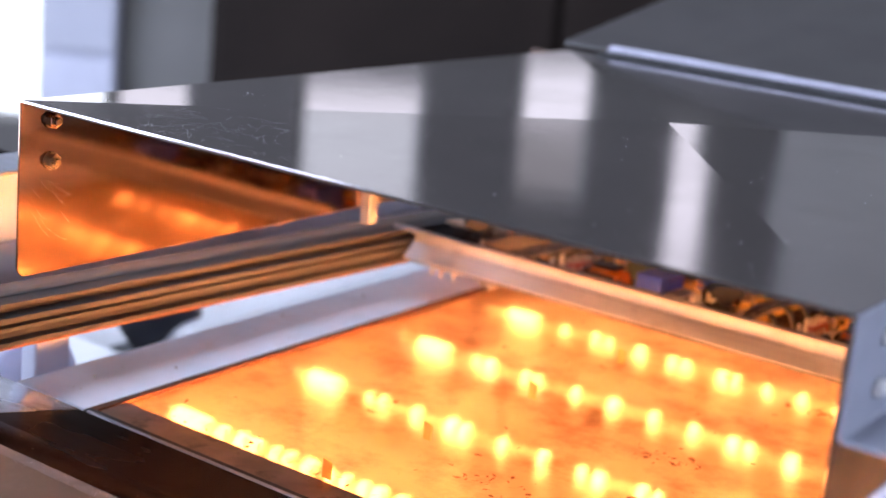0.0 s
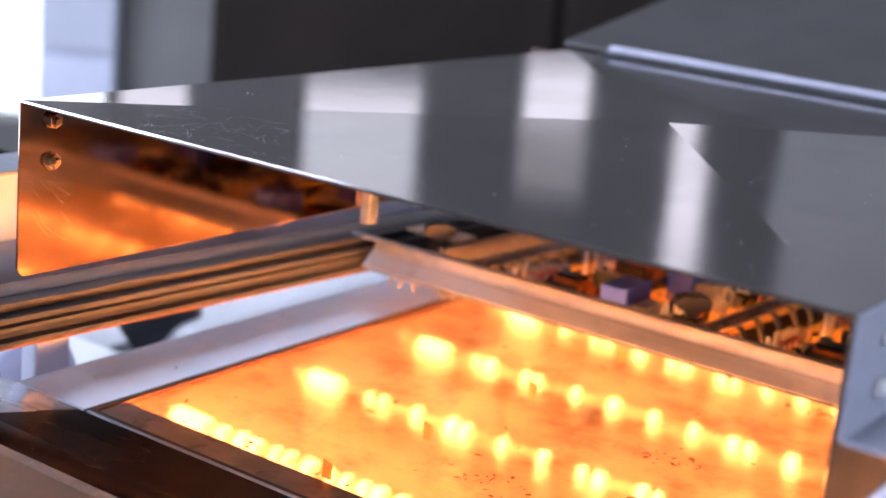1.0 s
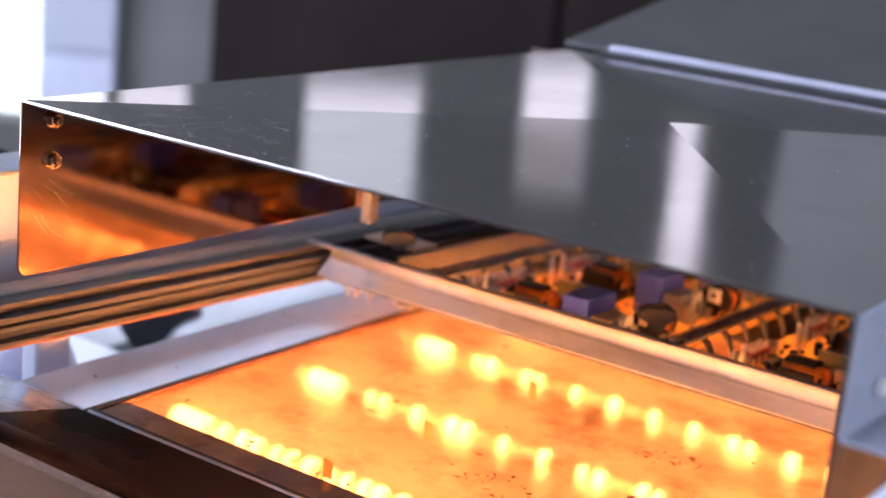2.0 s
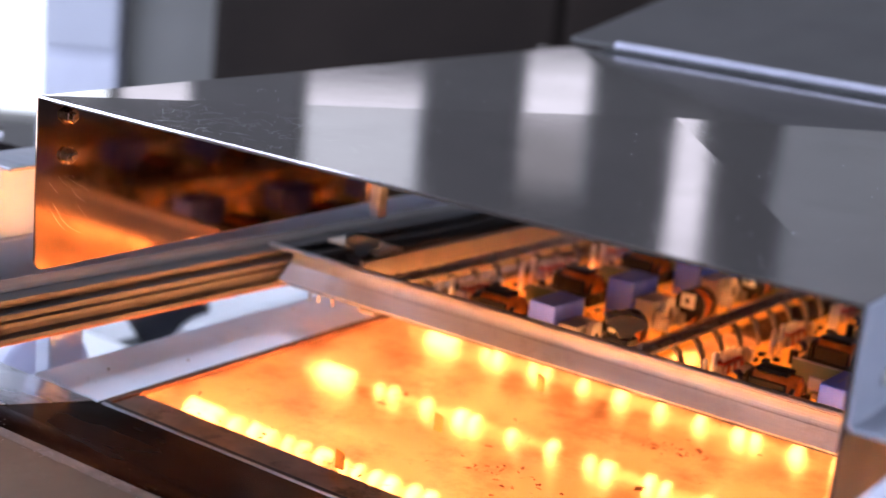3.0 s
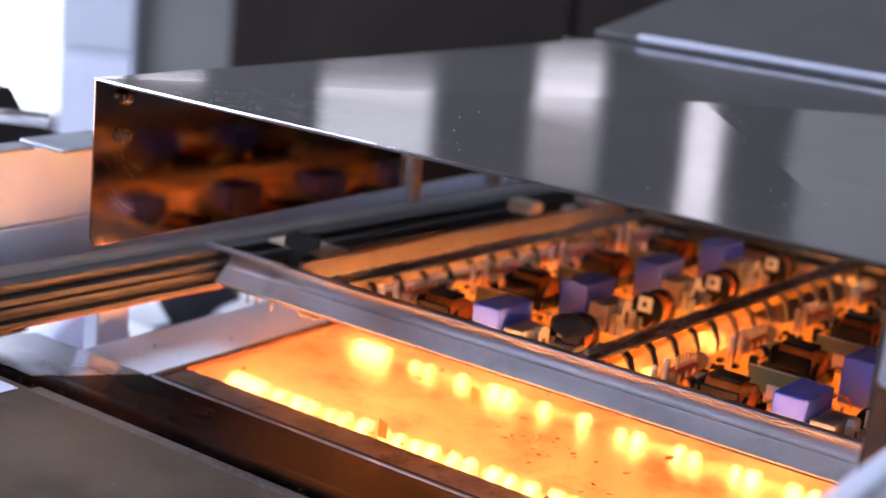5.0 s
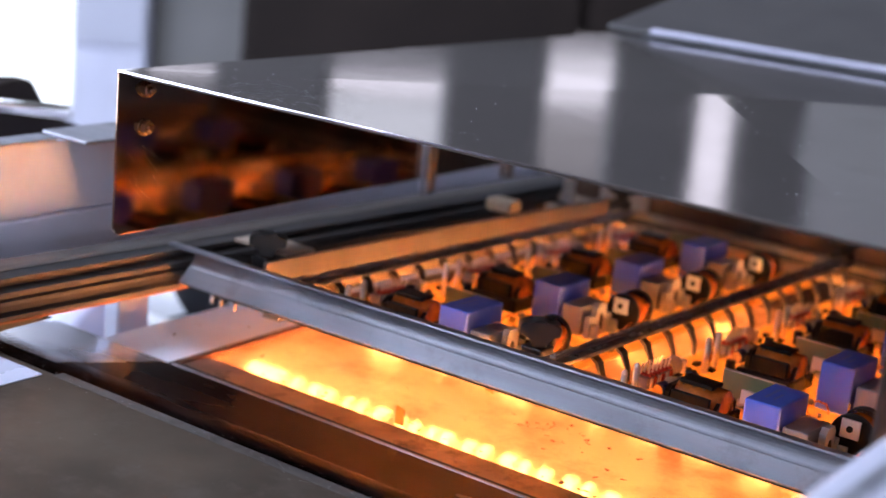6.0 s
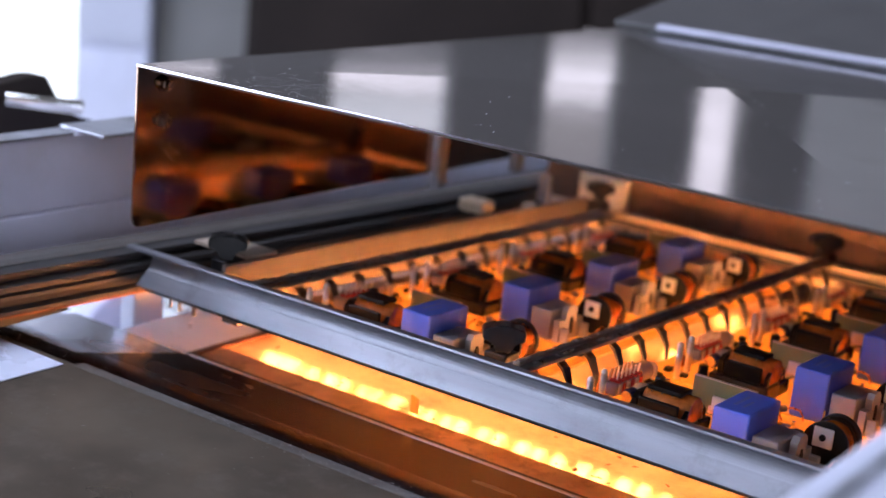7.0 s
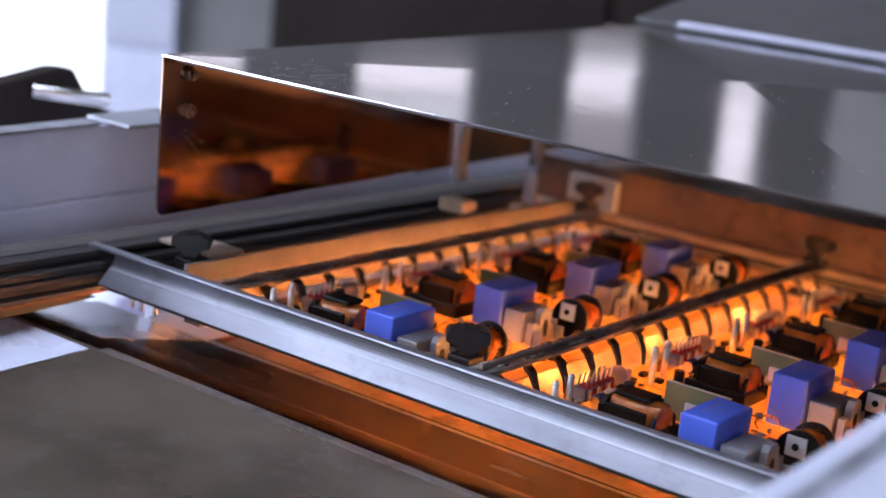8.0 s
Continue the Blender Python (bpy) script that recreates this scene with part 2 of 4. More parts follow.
def thing(name, label, category, group="", kind="", at=None):
    ob = new(name)
    ob.empty_display_size = 0.02
    if at is not None:
        ob.matrix_world = at
    return tagged(ob, label, category, group, kind)


def struct(name, bm, material, label, category, smooth=False):
    return tagged(new(name, mesh_of(name, bm, material, smooth)), label, category, kind="structure")


def box(x0, x1, y0, y1, z0, z1, bevel=0.0, seg=2, bm=None):
    bm = bm or bmesh.new()
    r = bmesh.ops.create_cube(bm, size=1, matrix=Matrix.Translation(((x0 + x1) / 2, (y0 + y1) / 2, (z0 + z1) / 2))
                              @ Matrix.Diagonal((x1 - x0, y1 - y0, z1 - z0, 1)))
    if bevel:
        es = {e for v in r["verts"] for e in v.link_edges}
        bmesh.ops.bevel(bm, geom=list(es), offset=bevel, segments=seg, affect="EDGES", profile=0.5)
    return bm


def prism(profile, axis, lo, hi, bm=None, bevel=0.0):
    """A closed profile drawn along x or y or z."""
    bm = bm or bmesh.new()

    def put(p, s):
        return {"x": (s, p[0], p[1]), "y": (p[0], s, p[1]), "z": (p[0], p[1], s)}[axis]
    a = [bm.verts.new(put(p, lo)) for p in profile]
    b = [bm.verts.new(put(p, hi)) for p in profile]
    n = len(profile)
    fs = [bm.faces.new(a[::-1]), bm.faces.new(b)]
    for i in range(n):
        fs.append(bm.faces.new((a[i], a[(i + 1) % n], b[(i + 1) % n], b[i])))
    if bevel:
        es = {e for f in fs for e in f.edges}
        bmesh.ops.bevel(bm, geom=list(es), offset=bevel, segments=2, affect="EDGES", profile=0.5)
    return bm


def rod(p, q, r, r2=None, seg=16, bm=None, bevel=0.0):
    bm = bm or bmesh.new()
    p, q = Vector(p), Vector(q)
    d = q - p
    m = Matrix.Translation((p + q) / 2) @ d.to_track_quat("Z", "Y").to_matrix().to_4x4()
    res = bmesh.ops.create_cone(bm, cap_ends=True, segments=seg, radius1=r, radius2=r if r2 is None else r2, depth=d.length, matrix=m)
    if bevel:
        es = {e for v in res["verts"] for e in v.link_edges if len(e.link_faces) == 2 and any(len(f.verts) > 4 for f in e.link_faces)}
        bmesh.ops.bevel(bm, geom=list(es), offset=bevel, segments=2, affect="EDGES", profile=0.5)
    return bm


def ring(center, axis, r, tube, seg=32, tseg=10, arc=1.0, bm=None):
    """A bent round bar: a torus or a part of one."""
    bm = bm or bmesh.new()
    m = Matrix.Translation(center) @ Vector(axis).to_track_quat("Z", "Y").to_matrix().to_4x4()
    rows = []
    n = seg if arc >= 1 else seg + 1
    for i in range(n):
        a = 2 * math.pi * arc * i / seg
        rows.append([bm.verts.new(m @ Vector(((r + tube * math.cos(b)) * math.cos(a), (r + tube * math.cos(b)) * math.sin(a), tube * math.sin(b))))
                     for b in (2 * math.pi * k / tseg for k in range(tseg))])
    for i in range(seg):
        j = (i + 1) % n
        for k in range(tseg):
            bm.faces.new((rows[i][k], rows[j][k], rows[j][(k + 1) % tseg], rows[i][(k + 1) % tseg]))
    if arc < 1:
        bm.faces.new(rows[0])
        bm.faces.new(rows[-1][::-1])
    return bm


# ---- the hall ----
def hall():
    def st(name, bm, material, label, category):
        ob = struct(name, bm, material, label, category)
        ob.matrix_world = HALL
        return ob
    st("floor", box(-3.6, 3.6, -3.1, 4.7, -0.1, 0.0), FLOORM, "grey concrete hall floor", "floor")
    bm = bmesh.new()
    for a in ((-3.6, -1.7, -3.1, 4.7), (0.3, 3.6, -3.1, 4.7), (-1.7, 0.3, -3.1, 0.2), (-1.7, 0.3, 1.6, 4.7)):
        box(*a, 3.0, 3.1, bm=bm)
    st("ceiling", bm, WALLG, "dull grey hall ceiling with an added rooflight opening", "ceiling")
    # unseen glowing pane, added to go with the overhead fill
    st("window_rooflight", box(-1.7, 0.3, 0.2, 1.6, 3.04, 3.05), PANE_SOFT, "added glowing rooflight pane in the ceiling", "window")
    # back wall with window openings: (u0, u1, z0, z1)
    wins = [(-2.6, -0.955, 0.30, 1.66), (-0.95, -0.72, 1.40, 1.66), (-0.42, -0.06, 1.40, 2.2), (0.20, 0.42, 1.30, 1.92), (0.65, 0.79, 1.52, 2.3)]
    y0, y1 = 4.2, 4.4
    u = -3.6
    bm = bmesh.new()
    for u0, u1, z0, z1 in wins:
        box(u, u0, y0, y1, 0.0, 3.0, bm=bm)
        box(u0, u1, y0, y1, 0.0, z0, bm=bm)
        box(u0, u1, y0, y1, z1, 3.0, bm=bm)
        u = u1
    box(u, 1.0, y0, y1, 0, 3.0, bm=bm)
    st("wall_back", bm, WALLG, "dull grey hall wall with window openings", "wall")
    st("wall_pale", box(1.0, 3.6, y0, y1, 0, 3.0), WALLW, "pale painted section of hall wall", "wall")
    for i, (u0, u1, z0, z1) in enumerate(wins):
        w = thing("window_%d" % (i + 1), "bright window with daylight behind the pane", "window", kind="structure")
        w.matrix_world = HALL
        bm = bmesh.new()
        for a, b, c, d in ((u0, u0 + 0.02, z0, z1), (u1 - 0.02, u1, z0, z1), (u0 + 0.02, u1 - 0.02, z0, z0 + 0.02), (u0 + 0.02, u1 - 0.02, z1 - 0.02, z1)):
            box(a, b, y0 + 0.05, y0 + 0.10, c, d, bm=bm)
        part("window_frame", bm, WALLW, w, "pale window frame")
        # the tall ones have a clear lower pane and a frosted upper one
        split = 1.68 if z0 < 1.68 < z1 and i in (2, 3) else z1
        part("pane", box(u0 + 0.02, u1 - 0.02, y0 + 0.07, y0 + 0.075, z0 + 0.02, split - 0.02), PANE if i == 0 else PANE_MID, w, "bright daylit pane")
        if split < z1:
            part("transom", box(u0 + 0.02, u1 - 0.02, y0 + 0.05, y0 + 0.10, split - 0.02, split), WALLW, w)
            part("frosted_pane", box(u0 + 0.02, u1 - 0.02, y0 + 0.07, y0 + 0.075, split, z1 - 0.02), PANE_SOFT if i == 2 else PANE_DIM, w, "frosted upper pane")
    # side walls and the wall behind, with unseen windows; the right one is added
    def holed(name, u0, u1, z0, z1, flip, at, span):
        bm = bmesh.new()
        lo, hi = span
        def b(a0, a1, c0, c1):
            if flip:
                box(at, at + 0.2, a0, a1, c0, c1, bm=bm)
            else:
                box(a0, a1, at, at + 0.2, c0, c1, bm=bm)
        b(lo, u0, 0, 3)
        b(u1, hi, 0, 3)
        b(u0, u1, 0, z0)
        b(u0, u1, z1, 3)
        st(name, bm, WALLW, "pale hall wall with a window opening", "wall")
        bm = bmesh.new()
        if flip:
            box(at + 0.06, at + 0.065, u0, u1, z0, z1, bm=bm)
        else:
            box(u0, u1, at + 0.06, at + 0.065, z0, z1, bm=bm)
        st(name.replace("wall", "window"), bm, PANE_SOFT, "unseen daylit window pane in the hall wall", "window")
    holed("wall_left", -0.3, 2.7, 0.3, 2.4, True, -3.6, (-3.1, 4.7))
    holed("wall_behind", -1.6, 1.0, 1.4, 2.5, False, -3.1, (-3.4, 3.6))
    holed("wall_right", -0.6, 1.8, 1.1, 2.5, True, 3.4, (-2.9, 4.2))
    # machine cabinet across the hall
    c = thing("machine_cabinet", "dark brown machine cabinet standing on the hall floor", "cabinet")
    c.matrix_world = HALL @ pose(0, 3.2, 0)
    part("body", box(-0.50, 2.4, 0, 0.7, 0.08, 1.16, 0.01), CABINET, c)
    part("plinth", box(-0.46, 2.36, 0.04, 0.66, 0, 0.08), RUBBER, c)
    for i in range(4):
        part("door", box(-0.48 + i * 0.72, -0.48 + i * 0.72 + 0.70, -0.02, 0.0, 0.12, 1.12, 0.004), CABINET, c)
    p = thing("tall_locker", "pale grey tall locker standing on the hall floor", "locker")
    p.matrix_world = HALL @ pose(-0.975, 3.6, 0)
    part("body", box(0.0, 0.19, 0.02, 0.4, 0.05, 1.08, 0.006), PAINT, p)
    part("door", box(0.005, 0.185, 0.0, 0.018, 0.08, 0.60, 0.003), PAINT, p, "pale lower door")
    part("door", box(0.005, 0.185, 0.0, 0.018, 0.61, 1.06, 0.003), LOCKER, p, "bluish grey upper door")
    part("foot", box(0.01, 0.18, 0.03, 0.38, 0.0, 0.05), RUBBER, p)
    part("side_panel", box(0.192, 0.50, 0.05, 0.4, 0.0, 1.07, 0.004), WALLD, p, "brownish grey side panel")


hall()


# ---- the hood ----
HX, HY, HZ, DROP = 0.4515, 0.55, 1.0, 0.096
AX, AY = 0.2320, 0.2780   # where the creases of the top meet


def hood():
    h = thing("steel_hood", "polished stainless steel hood with creased top over the conveyor", "machine hood", at=pose(0, 0, HZ))
    # cross-creased top sheet
    bm = bmesh.new()
    t = 0.0009
    def rise(x, y):
        u = (AX - x) / AX if x < AX else (x - AX) / (HX - AX)
        v = (AY - y) / AY if y < AY else (y - AY) / (HY - AY)
        return 0.0055 * (1 - max(u, v))
    for top in (0, 1):
        c = [bm.verts.new((x, y, -t * (1 - top))) for x, y in ((0, 0), (HX, 0), (HX, HY), (0, HY))]
        a = bm.verts.new((AX, AY, 0.0055 - t * (1 - top)))
        for i in range(4):
            bm.faces.new((c[i], c[(i + 1) % 4], a))
        if top == 0:
            low = c
    for i in range(4):
        bm.faces.new((low[i], low[(i + 1) % 4], c[(i + 1) % 4], c[i]))
    bmesh.ops.bevel(bm, geom=[e for e in bm.edges if all(abs(v.co.x) < 1e-6 or abs(v.co.x - HX) < 1e-6 or abs(v.co.y) < 1e-6 or abs(v.co.y - HY) < 1e-6 for v in e.verts) and abs(e.verts[0].co.z - e.verts[1].co.z) < 1e-6 and e.verts[0].co.z > -0.0001], offset=0.00025, segments=2, affect="EDGES")
    part("top_sheet", bm, STEEL, h, "mirror-bright top sheet creased corner to corner")
    for name, x0 in (("side_plate", 0.0), ("side_plate", HX - 0.0015)):
        # rounded lower front corner
        end = 0.293 if x0 == 0 else HY - 0.004
        pr = [(0, -t - 0.0002), (end, -t - 0.0002), (end, -DROP), (0.006, -DROP)]
        pr += [(0.006 - 0.006 * math.sin(a), -DROP + 0.006 - 0.006 * math.cos(a)) for a in (0.4, 0.8, 1.2, 1.57)]
        # right plate: its dark reflection is put into the colour
        s = part(name, prism(pr, "x", x0, x0 + 0.0015, bevel=0.0004), HOT_STEEL if x0 == 0 else LINING, h, "hanging side plate with two bolts" if x0 == 0 else "hanging side plate darkened for what it reflects")
        if x0 > 0:
            # bent angle bolted to the outside
            pr = [(HX + 0.0002, -0.0005), (HX + 0.0018, -0.0005), (HX + 0.0018, -0.0455), (HX + 0.0030, -0.0468), (HX + 0.022, -0.0470), (HX + 0.022, -0.0486), (HX + 0.0022, -0.0486), (HX + 0.0002, -0.0465)]
            an = part("angle_bracket", prism(pr, "y", 0.0005, 0.24), BRACKET, h, "bluish grey bent angle bracket")
            for z in (-0.0135, -0.034):
                part("bolt_head", rod((HX + 0.0019, 0.0320, z), (HX + 0.0052, 0.0320, z), 0.0042, 0.0034, seg=20, bevel=0.0006), WHITE, an, "pale round bolt head", True)
            continue
        for z in (-0.012, -0.034):
            inner = x0 + 0.0015
            f = part("washer", rod((inner, 0.0205, z), (inner + 0.001, 0.0205, z), 0.0050, seg=24), BOLT, s, "zinc washer")
            part("nut", rod((inner + 0.001, 0.0205, z), (inner + 0.0042, 0.0205, z), 0.0042, seg=6, bevel=0.0004), BOLT, s, "hexagon nut")
            part("bolt", rod((inner + 0.0042, 0.0205, z), (inner + 0.0065, 0.0205, z), 0.0022, seg=14, bevel=0.0004), BOLT, s, "threaded bolt end")
            if x0 == 0:
                part("bolt_head", rod((x0 - 0.003, 0.0205, z), (x0, 0.0205, z), 0.004, seg=6), BOLT, s)
    # added sheet that keeps the underside from mirroring heater glow
    part("lining", box(0.009, HX - 0.002, 0.003, HY - 0.003, -0.0026, -0.0016), LINING, h, "added dark lining under the top")
    # short stays behind the left plate; added dark walls stand in for tunnel shade
    part("inner_wall", box(-0.034, -0.032, 0.294, HY - 0.004, -0.109, -0.0120), LINING, h, "added dark inner side wall of the tunnel")
    part("rear_wall", box(-0.032, HX - 0.002, HY - 0.0035, HY - 0.002, -0.094, -0.0028), LINING, h, "added dark rear wall of the tunnel")
    for y in (0.2945, 0.40):
        part("stay", box(0.0, 0.008, y, y + 0.010, -0.108, -0.0016, 0.001), ALU, h, "narrow metal stay")
    # fine scratches near the corner
    rnd = random.Random(5)
    bm = bmesh.new()
    for i in range(110):
        x, y = rnd.gauss(0.095, 0.03), rnd.gauss(0.032, 0.02)
        a, l, w = rnd.uniform(0, 6.28), rnd.uniform(0.003, 0.013), rnd.uniform(0.00003, 0.00006)
        prev = None
        bend = rnd.gauss(0, 110)
        for k in range(7):
            s = l * k / 6
            ang = a + bend * s
            q = Vector((x + s * math.cos(ang), y + s * math.sin(ang), 0))
            if q.x < 0.002 or q.y < 0.002:
                break
            q.z = rise(q.x, q.y) + 0.00012
            nrm = Vector((-math.sin(ang), math.cos(ang), 0)) * w
            cur = (bm.verts.new(q + nrm), bm.verts.new(q - nrm))
            if prev:
                bm.faces.new((prev[0], prev[1], cur[1], cur[0]))
            prev = cur
    for i in range(120):
        x, y = rnd.uniform(0.03, 0.42), rnd.uniform(0.01, 0.3)
        r = rnd.choice((0.0001, 0.00013, 0.00017, 0.00028))
        m = Matrix.Translation((x, y, rise(x, y) + 0.0001))
        bmesh.ops.create_cone(bm, cap_ends=True, segments=6, radius1=r, radius2=r * 0.5, depth=0.0002, matrix=m)
    for i in range(10):
        y, z = rnd.uniform(0.006, 0.03), rnd.uniform(-0.066, -0.042)
        a, bend, prev = rnd.gauss(-0.95, 0.12), rnd.gauss(14, 5), None
        l = rnd.uniform(0.008, 0.032)
        for k in range(7):
            ang = a + bend * l * k / 6
            q = Vector((0.00165, y + l * k / 6 * math.cos(ang), z + l * k / 6 * math.sin(ang)))
            if q.z < -DROP + 0.002:
                break
            n2 = Vector((0, -math.sin(ang), math.cos(ang))) * 0.00002
            cur = (bm.verts.new(q + n2), bm.verts.new(q - n2))
            if prev:
                bm.faces.new((prev[0], prev[1], cur[1], cur[0]))
            prev = cur
    ob = part("scratches", bm, SCRATCH, h, "fine bright scratches and dust specks")
    tagged(ob, kind="stuff")
    return h


hood()


def rear_cover():
    c = thing("rear_cover", "grey sheet metal cover with rolled front lip behind the hood", "machine cover", at=pose(0.025, 0.576, 0.9965, 0, 0, -1.6))
    part("lip", rod((0.0, 0.0, 0.0066), (0.60, 0.0, 0.0066), 0.0038, seg=16, bevel=0.0016), LIP, c, "rolled pale lip", True)
    part("sheet", prism([(0.002, 0.0070), (0.9, 0.185), (0.9, 0.182), (0.002, 0.0040)], "x", -0.045, 0.60), PAINT_DARK, c, "dull grey sloping sheet")
    # added black strip: shadow below the lip, also covers the lip's reflection
    part("seal", box(0.006, 0.60, -0.0300, 0.0040, 0.0041, 0.0056), RUBBER, c, "black strip for the shadow gap under the lip")
    # added plate that blocks hall light at the tunnel's far end
    part("bulkhead", box(-0.10, 0.46, 0.46, 0.47, -0.19, 0.0), DARK_METAL, c, "added dark bulkhead closing the tunnel")


rear_cover()


# ---- conveyor ----
INCLINE = 0.0304   # it climbs towards the camera


def riding(y, m):
    """A pose on the inclined conveyor, for a thing placed by m on a level one."""
    return pose(0, y, 0.85 - INCLINE * (y + 0.007), -math.degrees(math.atan(INCLINE))) @ pose(0, 0, -0.85) @ m


def rail(side):
    r = thing("conveyor_rail", "grooved dark metal conveyor rail with heat-tinted lower edge" if side < 0 else "pale metal conveyor rail close to the camera",
              "conveyor rail", "conveyor rails", at=riding(0, pose(-0.0345 if side < 0 else 0.479, 0, 0)))
    s = side
    y0, y1 = (-0.55, 1.05)
    prof = [(0, 0.851), (0, 0.8535), (s * 0.005, 0.8545), (s * 0.006, 0.858), (0.0, 0.860), (0.0, 0.8625), (s * 0.004, 0.8635), (0.0, 0.8645), (0.0, 0.868),
            (s * 0.007, 0.8695), (s * 0.008, 0.872), (s * 0.003, 0.873), (s * 0.003, 0.8755), (s * 0.022, 0.8765), (s * 0.03, 0.8765), (s * 0.03, 0.851)]
    part("profile", prism(prof, "y", y0, y1), ALU_DARK, r, "grooved dark profile")
    part("top_cover", prism([(s * 0.0135, 0.8767), (s * 0.0150, 0.8776), (s * 0.0180, 0.8783), (s * 0.0300, 0.8785), (s * 0.0300, 0.8767)], "y", y0, y1), COVER, r, "rounded brownish grey top cover")
    part("wear_strip", box(min(0, s * 0.02), max(0, s * 0.02), y0, y1, 0.8494, 0.8508), COPPER, r, "heat-tinted lower strip")
    return r


rail(-1)
rail(1)


def side_housing():
    h = thing("side_housing", "pale grey painted conveyor side housing with a seam", "machine housing", at=pose(-0.103, 0, 0))
    part("upper_panel", box(-0.012, 0, -0.7, 1.05, 0.8885, 0.936, 0.0012), HOUSING, h)
    part("lower_panel", box(-0.012, 0.0006, -0.7, 1.05, 0.846, 0.8878, 0.0012), HOUSING, h)
    part("edge_trim", box(-0.016, 0.0015, -0.7, 0.045, 0.9362, 0.938, 0.0006), ALU, h, "bright metal top edge")
    part("clip", box(-0.02, 0.022, 0.05, 0.30, 0.9365, 0.939, 0.0008), ALU, h, "bent metal clip")
    part("shelf", box(0.0, 0.05, -0.7, 1.05, 0.843, 0.8455), RUBBER, h, "dark shelf under the panel")
    for y in (0.09, 0.62):
        part("post", box(0.0, 0.014, y, y + 0.028, 0.60, 0.8425, 0.002), PAINT, h, "pale upright post")
    r = thing("side_housing", "pale grey painted conveyor side housing close to the camera", "machine housing", at=pose(0.48, 0, 0))
    part("panel", box(0, 0.05, -0.40, 1.05, 0.8772, 0.957, 0.006, 4), PAINT, r)
    part("groove_strip", box(0.012, 0.018, -0.39, 1.04, 0.9572, 0.9585, 0.0005), ALU, r, "metal strip on top")


side_housing()


# ---- heater ----
def heater():
    h = thing("heater_tray", "infrared preheater tray with glowing tubes below stained glass", "heater", at=pose(0, 0, 0.811))
    part("margin", box(-0.072, -0.006, 0.062, 0.56, -0.004, -0.001, 0.0008), SHEET, h, "pale sheet metal margin with specks")
    part("margin", box(0.4525, 0.48, 0.062, 0.56, -0.004, -0.001), SHEET, h)
    part("rim", box(-0.006, 0.0, 0.062, 1.0, -0.004, 0.002, 0.0006), COPPER, h, "heat-tinted rim")
    part("rim", box(-0.006, 0.452, 0.056, 0.0615, -0.004, 0.002, 0.0006), ALU_DARK, h, "front rim")
    part("front_rod", rod((0.0, 0.0545, 0.0022), (0.452, 0.0545, 0.0022), 0.0015, seg=10), ALU, h, "bright edge rod", True)
    part("front_strip", box(0.001, 0.45, 0.062, 0.084, -0.004, 0.0012), STRIP, h, "stained metal strip")
    part("rear_sheet", box(-0.006, 0.452, 0.513, 0.5605, -0.004, 0.0012), DARK_METAL, h, "dark sheet")
    part("rear_sheet", box(-0.072, 0.48, 0.561, 1.05, -0.004, 0.0012), DARK_METAL, h, "dark sheet behind the glass")
    part("glass_clip", box(0.004, 0.016, 0.504, 0.520, 0.0015, 0.005, 0.001), PIN, h, "bright glass clip")
    # reflector: a row of shallow troughs
    pts, rows = [], (0.115, 0.23, 0.345, 0.46)
    for y in rows:
        for k in range(9):
            a = -1 + 2 * k / 8
            pts.append((y + 0.0575 * a, -0.040 + 0.014 * abs(a) ** 2))
    bm = bmesh.new()
    lo = [bm.verts.new((0.003, y, z)) for y, z in pts]
    hi = [bm.verts.new((0.449, y, z)) for y, z in pts]
    for i in range(len(pts) - 1):
        bm.faces.new((lo[i], hi[i], hi[i + 1], lo[i + 1]))
    part("reflector", bm, REFLECT, h, "bright reflector troughs", True)
    bm = bmesh.new()
    box(-0.004, 0.0, 0.03, 0.518, -0.045, -0.0045, bm=bm)
    box(0.45, 0.454, 0.03, 0.518, -0.045, -0.0045, bm=bm)
    box(0.0, 0.45, 0.03, 0.034, -0.045, -0.0045, bm=bm)
    box(0.0, 0.45, 0.518, 0.522, -0.045, -0.0045, bm=bm)
    part("box_wall", bm, REFLECT, h)
    rnd = random.Random(11)

    def coil(x, y, l, r):
        """A short wound filament, lying along x."""
        bm = bmesh.new()
        turns = max(2, round(l / 0.0026))
        rows, steps = [], turns * 8
        for i in range(steps + 1):
            a = 2 * math.pi * i / 8
            c = Vector((x + l * i / steps, y + r * math.cos(a), -0.0145 + r * math.sin(a)))
            d, w = Vector((0, math.cos(a), math.sin(a))), 0.0011
            rows.append([bm.verts.new(c + p) for p in (d * w, Vector((w, 0, 0)), -d * w, Vector((-w, 0, 0)))])
        for p, q in zip(rows, rows[1:]):
            for k in range(4):
                bm.faces.new((p[k], q[k], q[(k + 1) % 4], p[(k + 1) % 4]))
        return bm
    for y in rows:
        tube = part("quartz_tube", rod((0.010, y, -0.0145), (0.44, y, -0.0145), 0.0034, seg=14), TUBE_GLOW, h, "glowing quartz tube", True)
        part("end_cap", rod((0.004, y, -0.0145), (0.010, y, -0.0145), 0.005, seg=12), WHITE, tube, "white ceramic end")
        x, first = {0.115: 0.012, 0.23: 0.021, 0.345: 0.027}.get(y, 0.030), True
        while x < 0.425:
            l = 0.026 if first else rnd.uniform(0.005, 0.008)
            part("filament", coil(x, y, l, 0.0064 if first else rnd.uniform(0.0042, 0.0062)), FILAMENT, tube)
            if not first and rnd.random() < 0.6:
                x += l + 0.005
                l = rnd.uniform(0.004, 0.007)
